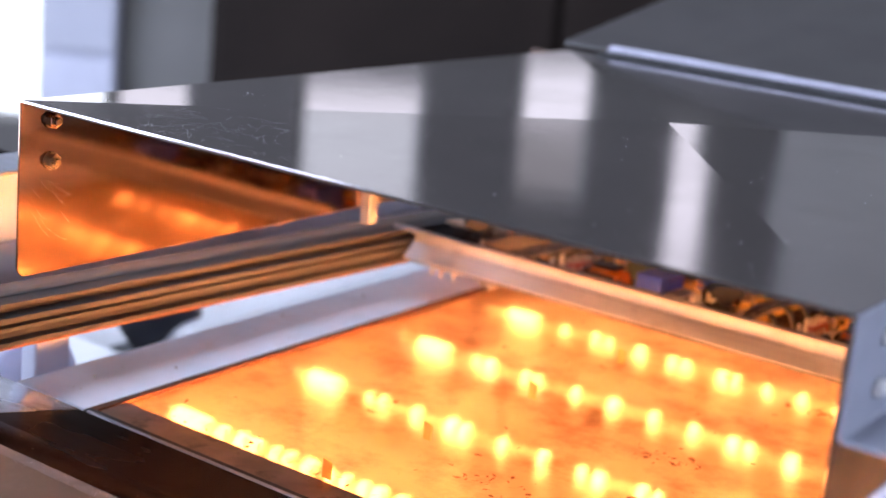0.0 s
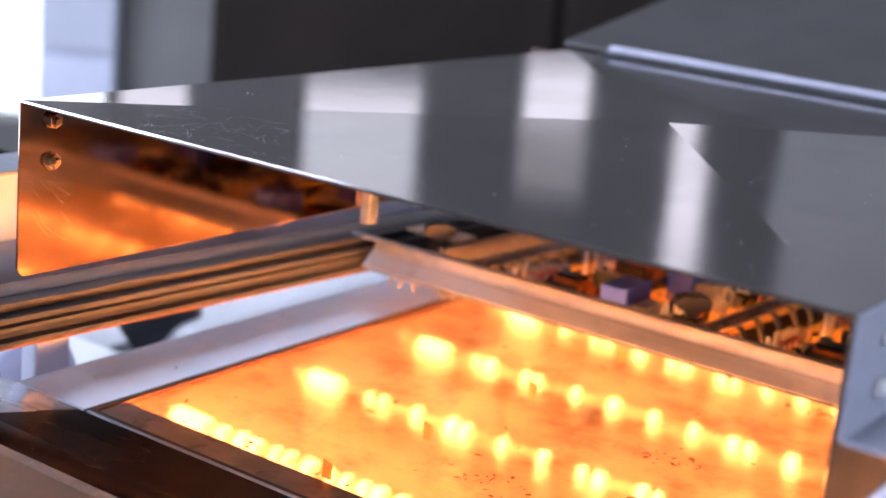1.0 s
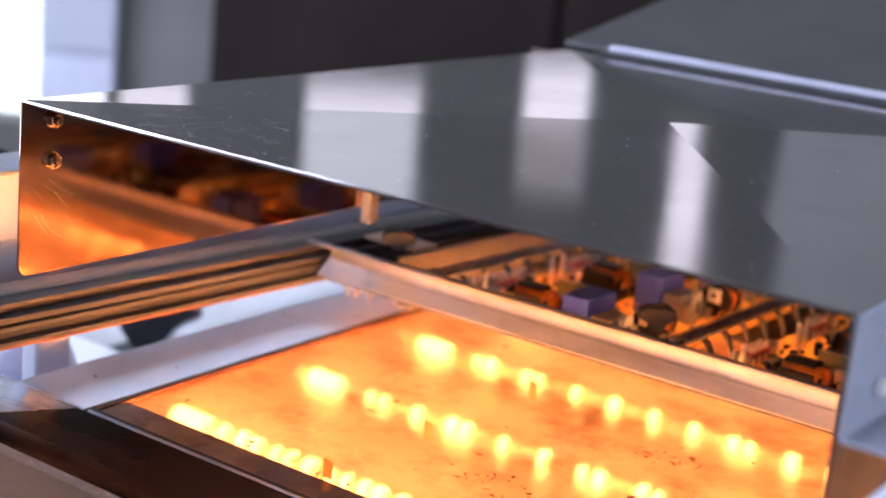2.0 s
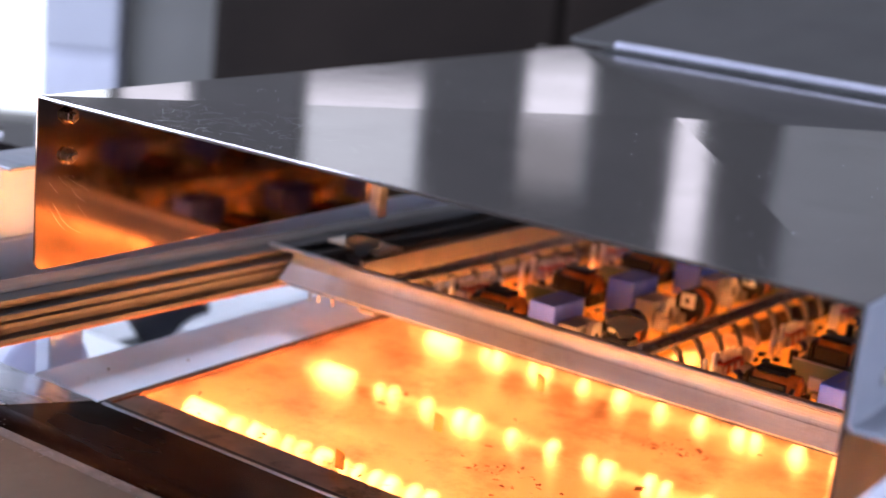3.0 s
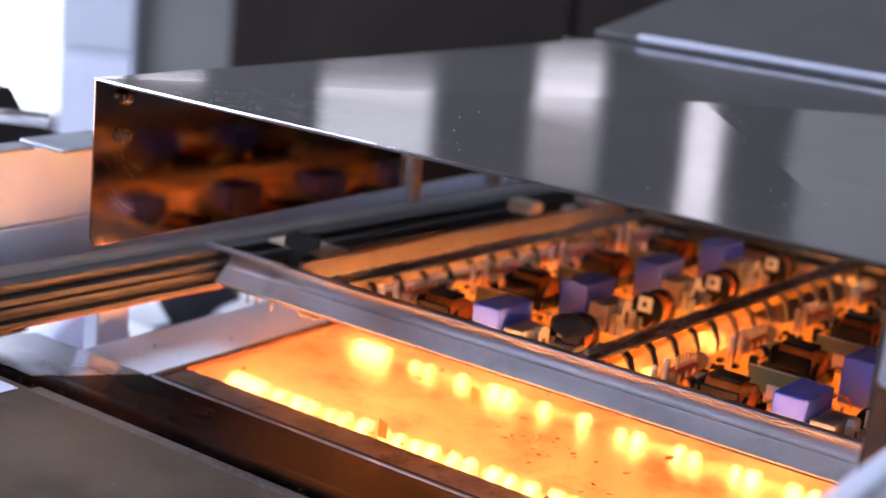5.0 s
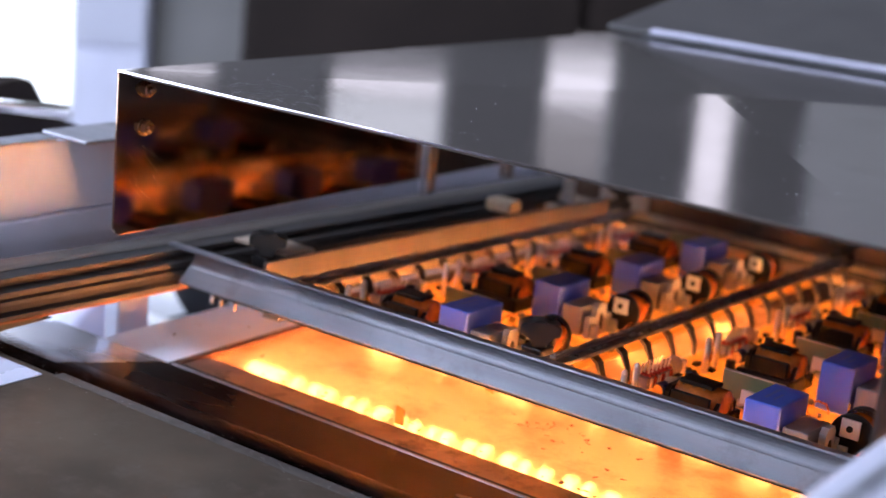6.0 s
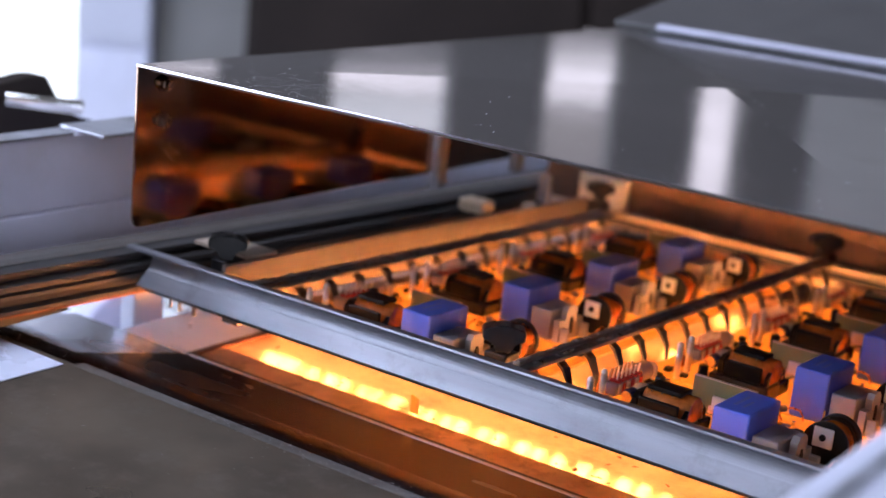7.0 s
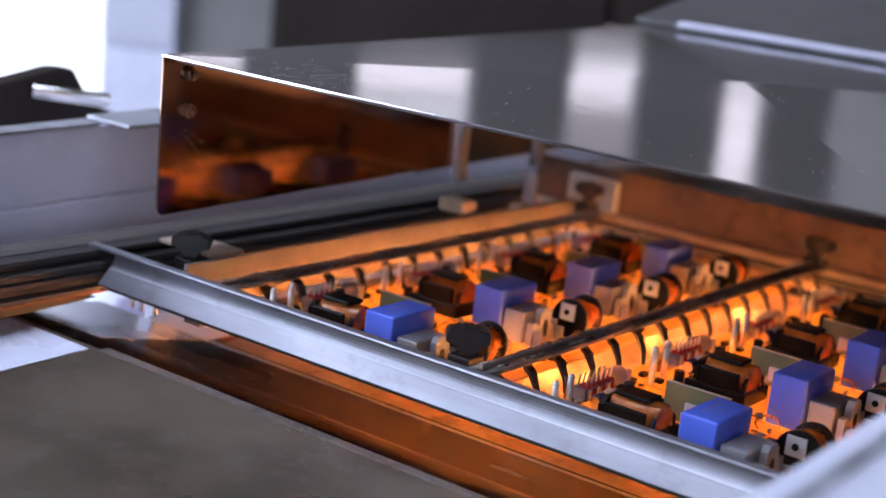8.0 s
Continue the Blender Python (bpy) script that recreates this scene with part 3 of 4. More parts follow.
                part("filament", coil(x, y, l, rnd.uniform(0.0048, 0.0060)), FILAMENT, tube)
            x += l + (0.022 if first else rnd.uniform(0.017, 0.024)) * (0.45 if y < 0.12 else 1.0)
            first = False
    g = part("glass_sheet", box(0.001, 0.449, 0.0845, 0.512, -0.003, 0.0), HEATGLASS, h, "stained translucent orange glass")
    g.visible_shadow = False
    bm = bmesh.new()
    for i in range(26):
        x, y, r = rnd.uniform(-0.068, -0.01), rnd.uniform(0.066, 0.5), rnd.choice((0.0002, 0.0003, 0.0004, 0.0009))
        bmesh.ops.create_cone(bm, cap_ends=True, segments=7, radius1=r, radius2=r * 0.5, depth=r, matrix=Matrix.Translation((x, y, -0.001 + r / 2)))
    tagged(part("grit", bm, BURN, h, "dark grit on the margin"), kind="stuff")
    # tabs take an amber material to imitate the glow behind them
    for x, y in ((0.154, 0.177), (0.158, 0.286), (0.150, 0.090), (0.163, 0.395)):
        part("tube_holder", prism([(x - 0.0028, 0.0), (x + 0.0028, 0.0), (x + 0.0028, 0.009), (x + 0.0018, 0.010), (x - 0.0028, 0.0112)], "y", y, y + 0.0012), BOARD, h, "small ceramic tab coloured orange for the glow behind")
    # burnt flakes on the glass
    bm = bmesh.new()
    for i in range(230):
        x, y = rnd.uniform(0.01, 0.44), rnd.uniform(0.088, 0.5)
        if i < 34:
            x, y = rnd.gauss(0.225, 0.016), rnd.gauss(0.152, 0.010)
        elif i < 70:
            x, y = rnd.gauss(0.300, 0.014), rnd.gauss(0.415, 0.006)
        elif i < 100:
            x, y = rnd.gauss(0.270, 0.012), rnd.gauss(0.262, 0.006)
        elif i < 130:
            x, y = rnd.uniform(0.03, 0.43), rnd.gauss(0.092, 0.003)
        if y < 0.087 or not 0.005 < x < 0.445:
            continue
        r = rnd.uniform(0.0004, 0.0024) if rnd.random() < 0.75 else rnd.uniform(0.002, 0.004)
        k = rnd.randint(7, 10)
        turn, thin = rnd.uniform(0, 3.1), rnd.choice((0.15, 0.25, 0.5, 0.7))
        vs = []
        for j in range(k):
            a = 2 * math.pi * j / k
            p, q = r * rnd.uniform(0.6, 1.3) * math.cos(a), r * thin * rnd.uniform(0.5, 1.3) * math.sin(a)
            vs.append(bm.verts.new((x + p * math.cos(turn) - q * math.sin(turn), y + p * math.sin(turn) + q * math.cos(turn), 0.0003 + rnd.uniform(0, 0.0003))))
        bm.faces.new(vs)
    tagged(part("burnt_flux", bm, BURN, h, "dark burnt flux flakes"), kind="stuff")


heater()


def preheater_cabinet():
    b = thing("preheater_cabinet", "pale painted preheater cabinet standing on the hall floor", "machine cabinet", at=pose(0, 0, 0))
    part("body", box(-0.004, 0.53, 0.06, 1.04, 0.10, 0.765, 0.003), PAINT, b)
    part("side_support", box(0.4815, 0.528, -0.38, 1.04, 0.7655, 0.8765), PAINT, b)
    part("plinth", box(0.01, 0.51, -0.30, 1.02, 0.0, 0.10), RUBBER, b)


preheater_cabinet()


WORN_BAND = mat("greyish_worn_band", (0.20, 0.18, 0.165), 0.38, 0.6, 0.4, 60, 0.12, 200, 0.1, stretch=(0.3, 1, 1), dirt=(0.09, 0.075, 0.065), dscale=55, damount=0.95)
# pale colour of the window's reflection on the sheet
SHEEN_PLATE = mat("pale_sheen_plate", (0.78, 0.80, 0.96), 0.30, 0.1, 0.1, 30, 0.04, 200, 0.1, dirt=(0.40, 0.38, 0.42), dscale=30, damount=0.6)


def front_panel():
    p = thing("front_panel", "brown-stained worn steel panel before the heater", "machine panel", at=pose(0, 0, 0))
    part("sheet", prism([(-0.75, 0.834), (-0.048, 0.834), (-0.048, 0.806), (-0.75, 0.806)], "x", -0.102, 0.478), BROWN, p, "brown-grey stained sheet")
    # rounded bend and slope, one dark polished strip
    top = [(-0.0478 + 0.11 * math.sin(a), 0.834 - 0.11 * (1 - math.cos(a))) for a in [0.025 * k for k in range(13)]]
    top += [(top[-1][0] + (0.051 - top[-1][0]) * k / 4, top[-1][1] + (0.8150 - top[-1][1]) * k / 4) for k in (1, 2, 3, 4)]
    lip = prism(top + [(0.0515, 0.806), (-0.0478, 0.806)], "x", -0.102, 0.478)
    part("rounded_lip", lip, SLOPE_METAL, p, "dark tinted rounded lip")
    bm = bmesh.new()
    rnd = random.Random(3)
    for i in range(700):
        x = rnd.uniform(-0.06, 0.47)
        y = rnd.gauss(-0.046, 0.005) if i < 520 else rnd.uniform(-0.26, -0.02)
        l, w = rnd.choice((0.0003, 0.0005, 0.0008, 0.0016)), rnd.uniform(0.00004, 0.00014)
        z = 0.83408 if y < -0.0478 else 0.83408 - (y + 0.0478) ** 2 / 0.22
        a = rnd.gauss(0, 0.9)
        d, n = Vector((math.cos(a) * l, math.sin(a) * l * 0.3, 0)), Vector((0, w, 0))
        c = Vector((x, y, z + 0.00012))
        bm.faces.new([bm.verts.new(c + q) for q in (-d, -n, d, n)])
    band = [(-0.0500, 0.8340), (-0.0478, 0.8340)] + [(y, z) for y, z in top[1:3]]
    part("worn_band", prism([(y, z + 0.00014) for y, z in band] + [(y, z + 0.00004) for y, z in band[::-1]], "x", 0.0125, 0.4775), WORN_BAND, p, "grey worn band along the bend")
    tagged(part("scuffs", bm, SCRATCH, p, "pale scuffs along the bend"), kind="stuff")
    part("black_strip", prism([(-0.30, 0.838), (-0.03, 0.836), (0.012, 0.8362), (-0.02, 0.842), (-0.30, 0.852)], "x", -0.100, -0.060, bevel=0.001), RUBBER, p, "tapered black rubber strip")
    # thin pale plate in place of the bright reflection on the glossy sheet
    part("cover_plate", box(-0.1000, 0.009, -0.50, -0.054, 0.8343, 0.8352, 0.0002), SHEEN_PLATE, p, "pale plate standing in for a window reflection")
    # brighter steel shell laid on the corner for the bend's pale reflection
    sh = [(y, z + 0.0003) for y, z in top[5:]] + [(y, z + 0.0001) for y, z in top[:4:-1]]
    part("bare_corner", prism(sh, "x", -0.1022, -0.004), BRIGHT_BEND, p, "brighter steel corner for the bend's reflection, with dark blotches")
    part("front_plate", box(-0.066, 0.478, -0.752, -0.750, 0.0, 0.833), PAINT, p)


front_panel()


def below():
    h = thing("white_blower_housing", "white blower housing with black duct below the conveyor", "blower", at=pose(-0.42, 0.62, 0.0))
    part("body", box(-0.24, 0.14, -0.19, 0.40, 0.0, 0.712, 0.02, 3), WHITE, h, "white housing")
    part("duct", rod((0.06, -0.20, 0.70), (0.10, -0.16, 0.735), 0.040, 0.030, 24, bevel=0.004), BLACK, h, "black round duct", True)
    part("duct_stand", box(0.06, 0.09, -0.225, -0.195, 0.0, 0.68), BLACK, h)
    w = thing("pale_side_cover", "pale lower machine cover under the conveyor", "machine cover", at=pose(-0.34, 0.33, 0.0))
    part("body", box(-0.22, 0.05, -0.12, 0.06, 0.0, 0.690, 0.015, 3), WHITE, w)
    d = thing("grey_base_frame", "grey machine base frame below the conveyor", "machine frame", at=pose(-0.3, 0, 0))
    part("beam", box(-0.06, 0.16, -0.7, 1.2, 0.50, 0.56, 0.004), PAINT, d)
    part("leg", box(-0.05, 0.0, -0.6, -0.55, 0.0, 0.50), PAINT, d)
    part("leg", box(-0.05, 0.0, 1.1, 1.15, 0.0, 0.50), PAINT, d)
    m = thing("drive_drum", "pale lavender round drive drum below the conveyor", "drum", at=pose(-0.165, 0.135, 0.0))
    part("drum", rod((-0.012, 0.0, 0.765), (0.020, 0.0, 0.765), 0.042, seg=36, bevel=0.005), HOUSING, m, "", True)
    part("hub", rod((0.0202, 0.0, 0.765), (0.026, 0.0, 0.765), 0.013, seg=24, bevel=0.002), ALU, m, "metal hub", True)
    part("stand", box(-0.010, 0.012, -0.030, 0.030, 0.0, 0.722, 0.003), PAINT, m)
    # dark arm with a bright pin beyond the side housing
    v = thing("pivot_arm", "dark metal pivot arm with bright pin behind the housing", "machine arm", at=pose(-0.26, 0.125, 0.0))
    part("arm", prism([(-0.16, 0.900), (0.085, 0.900), (0.035, 0.915), (0.020, 0.944), (0.005, 0.945), (-0.16, 0.918)], "x", -0.01, 0.01, bevel=0.002), CABINET, v, "dark sloping arm")
    part("pin", rod((0.010, -0.02, 0.930), (0.032, 0.035, 0.9225), 0.0055, seg=14, bevel=0.001), PIN, v, "bright steel pin", True)
    part("stand", box(-0.02, 0.02, -0.16, -0.12, 0.0, 0.900, 0.003), CABINET, v, "dark stand")


below()


# ---- the carrier and its boards ----
def tine_mesh(s):
    """A tapered spring tine that hangs from a divider, on its side s."""
    bm = bmesh.new()
    pr = [(s * 0.004, 0.0), (s * 0.0085, -0.003), (s * 0.0125, -0.012), (s * 0.0135, -0.022), (s * 0.0123, -0.022), (s * 0.0112, -0.012), (s * 0.0070, -0.0042), (s * 0.004, -0.002)]
    w = [0.0034, 0.0032, 0.0022, 0.0009, 0.0009, 0.0022, 0.0032, 0.0034]
    a = [bm.verts.new((x, -k, z)) for (x, z), k in zip(pr, w)]
    b = [bm.verts.new((x, k, z)) for (x, z), k in zip(pr, w)]
    n = len(pr)
    for i in range(3):
        j = n - 1 - i
        bm.faces.new((a[i], a[i + 1], a[j - 1], a[j]))
        bm.faces.new((b[j], b[j - 1], b[i + 1], b[i]))
    for i in range(n):
        bm.faces.new((a[i], b[i], b[(i + 1) % n], a[(i + 1) % n]))
    return mesh_of("tine", bm, TINE)


def clamp(carrier, x, y, z, plate=False):
    c = part("clamp", box(x - 0.007, x + 0.007, y - 0.007, y + 0.007, z - 0.006, z + 0.004, 0.001), BLACK, carrier, "black clamp with knob")
    k = prism([(-0.0045, 0.004), (0.0045, 0.004), (0.0045, 0.0100), (0.0100, 0.0104), (0.0118, 0.0114), (0.0118, 0.0165), (0.0100, 0.0180), (0.0045, 0.0178),
               (0.0030, 0.0196), (-0.0030, 0.0196), (-0.0045, 0.0178), (-0.0100, 0.0180), (-0.0118, 0.0165), (-0.0118, 0.0114), (-0.0100, 0.0104), (-0.0045, 0.0100)], "y", -0.0062, 0.0062, bevel=0.0012)
    bmesh.ops.transform(k, matrix=pose(x, y, z, 0, 0, 38), verts=k.verts)
    part("knob", k, KNOB, c, "black plastic wing knob")
    part("screw", rod((x, y, z + 0.016), (x, y, z + 0.0195), 0.002, seg=10), PIN, c)
    if plate:
        part("plate", box(x - 0.036, x + 0.010, y + 0.007, y + 0.035, z + 0.0042, z + 0.0068, 0.0008), BACKBAR, c, "flat brownish clamp plate")


SOOT_PLATE = mat("burnt_brown_steel", (0.135, 0.074, 0.047), 0.6, 0.2, 0.3, 20, 0.04, 200, 0.08, dirt=(0.02, 0.013, 0.01), dscale=35, damount=0.9)


DUSTY = mat("dusty_dark_strip", (0.25, 0.225, 0.21), 0.45, 0.35, 0.4, 70, 0.15, 400, dirt=(0.40, 0.36, 0.33), dscale=110, damount=0.55)
FLUX = mat("old_grey_flux", (0.32, 0.29, 0.27), 0.25, 0.0, 0.4, 200, 0.2, 600, rand=0.1)


def build_carrier():
    c = thing("board_carrier", "aluminium carrier frame with dividers riding the conveyor rails", "carrier frame")
    # front bar: thin upper flange, hollow face, sloping foot
    prof = [(-0.003, 0.8556), (-0.0036, 0.8566), (0.0014, 0.8652), (0.0019, 0.8662), (0.0025, 0.8668), (0.0031, 0.8678), (0.0036, 0.8692), (0.0039, 0.8710), (0.0039, 0.8730),
            (0.0036, 0.8748), (0.0092, 0.8748), (0.0092, 0.8556)]
    bar = prism(prof, "x", -0.0300, 0.4775)
    for v in bar.verts:
        if v.co.x < 0:
            v.co.x += 0.30 * (v.co.z - 0.8600)      # the end is sawn askew
    fb = part("front_bar", bar, ALU, c, "worn aluminium front bar with sloping foot")
    lip = [(0.0030, 0.8756), (0.0027, 0.8764), (0.0032, 0.8774), (0.0080, 0.8777), (0.0092, 0.8770), (0.0092, 0.8749), (0.0036, 0.8749)]
    part("flange", prism(lip, "x", -0.0485, 0.4775), ALU, fb, "thin upper flange running past the bar's end")
    part("seal", box(-0.026, 0.474, 0.0002, 0.0085, 0.8532, 0.8555), RUBBER, fb, "black strip under the bar")
    rnd = random.Random(9)
    bm = bmesh.new()
    for i in range(90):
        x, zz, r = rnd.uniform(-0.02, 0.46), rnd.uniform(0.8534, 0.8552), rnd.uniform(0.0001, 0.0003)
        box(x - r, x + r, -0.0002, 0.0002, zz - r * 0.6, zz + r * 0.6, bm=bm)
    tagged(part("pale_grit", bm, PIN, fb, "pale grit on the black strip"), kind="stuff")
    for x in (-0.008, 0.0, 0.012):
        part("peg", rod((x, 0.004, 0.8465), (x, 0.004, 0.8531), 0.0012, seg=8), PIN, fb)
    back = 0.44
    for i, y in enumerate((back, back + 0.022)):
        part("back_bar", box(-0.0335, 0.4775, y, y + 0.009, 0.855, 0.8622 + 0.0072 * i, 0.001), BACKBAR, c, "aluminium back bar with heater glow in its colour")
    # shade in the gap, made as a black strip
    part("dark_groove", box(-0.033, 0.477, back + 0.0212, back + 0.0219, 0.8560, 0.8640), RUBBER, c, "black strip standing in for shade between the back bars")
    part("back_plate", box(-0.033, 0.477, back + 0.036, back + 0.0375, 0.8515, 0.9040), SOOT_PLATE, c, "brown stained back plate")
    part("pale_bracket", box(0.004, 0.050, back + 0.028, back + 0.0355, 0.8690, 0.8955, 0.001), BEIGE, c, "pale bracket on the back plate")
    # side bars: upright strips with a small outer foot
    for s, x in ((1, 0.028), (-1, 0.452)):
        pr = [(x, 0.8815), (x + s * 0.003, 0.8815), (x + s * 0.003, 0.8530), (x - s * 0.012, 0.8530), (x - s * 0.012, 0.8555), (x, 0.8555)]
        part("side_bar", prism(pr, "y", 0.0092, back - 0.001), SIDE, c, "upright side bar glowing in heater light")
        o0, o1 = (-0.033, 0.0150) if s > 0 else (0.465, 0.477)
        part("outer_ledge", box(o0, o1, 0.0092, back - 0.001, 0.8535, 0.8555), SIDE, c)
        x0, x1 = (0.0312, 0.0440) if s > 0 else (0.436, 0.4488)
        part("inner_ledge", box(x0, x1, 0.0092, back - 0.001, 0.8470, 0.8492), SIDE, c)
    # dividers with spring tines and a clear strip
    right = tine_mesh(1)
    for x in DIVIDERS:
        d = part("divider", box(x - 0.0065, x + 0.0065, 0.0115, back - 0.001, 0.8738, 0.8765, 0.0006), DUSTY, c, "dusty dark divider strip with tines")
        if x < 0.1:
            d.location.z = -0.004      # the outer strip sits a little lower
        part("spine", box(x - 0.0022, x + 0.0022, 0.0115, back - 0.001, 0.8767, 0.8790, 0.0008), SIDE, d)
        rnd2, bm = random.Random(int(x * 1000)), bmesh.new()
        for k in range(150):
            yy, xx, w = rnd2.uniform(0.014, back - 0.006), x + rnd2.uniform(-0.005, 0.005), rnd2.uniform(0.0006, 0.0017)
            zt = 0.8790 if abs(xx - x) < 0.0020 else 0.8765
            box(xx - w * 0.6, xx + w * 0.6, yy - w * 1.8, yy + w * 1.8, zt - 0.0004, zt + w * 0.7, w * 0.3, 1, bm=bm)
        tagged(part("flux_residue", bm, FLUX, d, "greyish lumps of old flux"), kind="stuff")
        for k in range(13):
            y = 0.03 + k * 0.0285
            part("rivet", rod((x + 0.0043, y, 0.8765), (x + 0.0043, y, 0.8772), 0.0013, seg=10), BOLT, d)
        g = part("clear_strip", prism([(x + 0.0070, 0.8730), (x + 0.0103, 0.8630), (x + 0.0115, 0.8555), (x + 0.0112, 0.8555), (x + 0.0100, 0.8630), (x + 0.0067, 0.8730)], "y", 0.014, back - 0.004), GLASS_CLEAR, d, "clear plastic strip")
        g.visible_shadow = False
        for k in range(15):
            piece("tine", right, d, pose(x, 0.022 + k * 0.0285, 0.8735))
    for x in DIVIDERS[:2]:
        clamp(c, x - 0.020 if x > 0.1 else x - 0.036, 0.028, 0.8725 if x > 0.1 else 0.8760, x < 0.1)
        clamp(c, x - (0.016 if x < 0.1 else 0.006), back + 0.012, 0.8745)
    part("clip", box(0.005, 0.029, 0.285, 0.303, 0.8817, 0.892, 0.003), CLIPM, c, "plastic clip with heater light in its colour")
    part("clip", box(0.020, 0.030, 0.375, 0.380, 0.8817, 0.905, 0.0008), ALU, c, "upright metal tab")
    return c


DIVIDERS = (0.050, 0.240, 0.428)
ZB = 0.8525   # underside of the boards


def build_board():
    b = thing("circuit_board", "populated circuit board with blue capacitors lit amber from below", "circuit board", "circuit boards in the carrier")
    z = 0.0016
    part("laminate", box(0.012, 0.178, 0.002, 0.103, 0.0, z), BOARD, b, "amber translucent laminate")
    # blue box capacitor
    cap = part("capacitor", box(0.121, 0.141, 0.000, 0.038, z + 0.0005, z + 0.029, 0.0012, 3), BLUE, b, "blue box capacitor")
    part("marking", box(0.127, 0.129, 0.010, 0.028, z + 0.029, z + 0.02908), mat_mark, cap, "faint printed marking")
    part("marking", box(0.132, 0.1335, 0.010, 0.022, z + 0.029, z + 0.02908), mat_mark, cap)
    part("relay", box(0.1425, 0.157, 0.002, 0.030, z, z + 0.019, 0.001), GREY, b, "grey relay case")
    part("lead", rod((0.1415, -0.0006, z + 0.004), (0.1415, -0.0006, z + 0.009), 0.0006, seg=8), PIN, cap)
    # crenellated bobbin plate with a dark slot
    pr = [(0.003, z), (0.031, z), (0.031, z + 0.0125), (0.0255, z + 0.0125), (0.0255, z + 0.0105), (0.0235, z + 0.0105), (0.0235, z + 0.0185), (0.0205, z + 0.0215),
          (0.0135, z + 0.0215), (0.0110, z + 0.0185), (0.0110, z + 0.0115), (0.0090, z + 0.0115), (0.0090, z + 0.0135), (0.003, z + 0.0135)]
    bo = part("bobbin", prism(pr, "x", 0.1590, 0.1630), PALEGREY, b, "pale grey notched plastic bobbin")
    # no opening is cut: a black inset gives the slot its darkness
    part("slot", prism([(0.0155, z + 0.004), (0.0190, z + 0.004), (0.0195, z + 0.011), (0.0180, z + 0.0145), (0.0160, z + 0.0145), (0.0150, z + 0.011)], "x", 0.1626, 0.1634), FERRITE, bo, "black inset for the shade in the keyhole slot")
    part("post", box(0.1635, 0.1690, 0.0040, 0.0065, z, z + 0.0095, 0.0005), PALEGREY, bo)
    part("post", box(0.1635, 0.1690, 0.0270, 0.0295, z, z + 0.0095, 0.0005), PALEGREY, bo)
    # wound choke: two flanges and a winding
    x, zc = 0.167, z + 0.0128
    ch = part("choke", rod((x, 0.0395, zc), (x, 0.055, zc), 0.0108, seg=28), WINDING, b, "amber-wound choke", True)
    for y in (0.037, 0.055):
        part("flange", rod((x, y, zc), (x, y + 0.0025, zc), 0.0122, seg=28, bevel=0.0005), FERRITE, ch, "black flange")
    part("choke_label", box(x - 0.0062, x + 0.0042, 0.0355, 0.0369, zc - 0.001, zc + 0.0092, 0.0004), WHITE, ch, "white label")
    part("core", rod((x - 0.001, 0.0354, zc + 0.0042), (x - 0.001, 0.0348, zc + 0.0042), 0.0018, seg=12), FERRITE, ch)
    part("tie_wire", rod((x + 0.004, 0.030, z + 0.002), (x + 0.009, 0.041, z + 0.010), 0.0006, seg=6), WIRE, ch)
    # transformer with amber tape
    tr = part("transformer", box(0.067, 0.104, 0.008, 0.040, z, z + 0.0085, 0.001), CORE, b, "dark brown transformer with amber tape")
    pr = [(0.0125 + 0.0095 * (1 - math.cos(a)), z + 0.0090 + 0.0135 * math.sin(a)) for a in [math.pi * k / 12 for k in range(13)]]
    part("winding", prism([(y, max(q, z + 0.0088)) for y, q in pr], "x", 0.0745, 0.1030, bevel=0.0008), WINDING, tr, "amber taped winding", True)
    for x0, x1, t in ((0.0715, 0.0745, 0.0195), (0.1005, 0.1030, 0.0165)):
        cheek = [(0.0098, z + 0.0088), (0.0345, z + 0.0088), (0.0345, z + t - 0.003), (0.031, z + t), (0.0135, z + t), (0.0098, z + t - 0.003)]
        part("cheek", prism(cheek, "x", x0, x1 - 0.0003), CORE, tr)
    part("front_cheek", box(0.0755, 0.0985, 0.0086, 0.0112, z + 0.0087, z + 0.0185, 0.0008), CORE, tr, "dark shaped front cheek")
    part("core", box(0.0765, 0.0965, 0.0150, 0.0285, z + 0.0215, z + 0.0240, 0.0008), CORE, tr)
    part("stud", box(0.0735, 0.0775, 0.0290, 0.0345, z + 0.0197, z + 0.0245, 0.0008), BLACK, tr)
    for k in range(4):
        part("lead", rod((0.0685, 0.012 + k * 0.0065, z + 0.0085), (0.0685, 0.012 + k * 0.0065, z + 0.0112), 0.0007, seg=6), PIN, tr)
    for k in range(3):
        part("tape_edge", box(0.0800 + 0.006 * k, 0.0806 + 0.006 * k, 0.0135, 0.0148, z + 0.0215, z + 0.0222), PIN, tr)
    # upright daughter board
    dg = part("daughter_board", box(0.0795, 0.1165, 0.0655, 0.0669, z, z + 0.0195), GREEN, b, "upright green daughter board")
    part("chip", box(0.0925, 0.1020, 0.0632, 0.0654, z + 0.0035, z + 0.0115, 0.0004), WHITE, dg, "white chip")
    part("edge", box(0.0795, 0.1165, 0.0653, 0.0671, z + 0.0196, z + 0.0201), BEIGE, dg)
    tr2 = part("resistor", rod((0.090, 0.066, z + 0.003), (0.104, 0.072, z + 0.003), 0.0026, seg=12, bevel=0.0008), BEIGE, b, "pale resistor", True)
    part("band", rod((0.096, 0.0686, z + 0.003), (0.0975, 0.0692, z + 0.003), 0.0027, seg=12), RED, tr2)
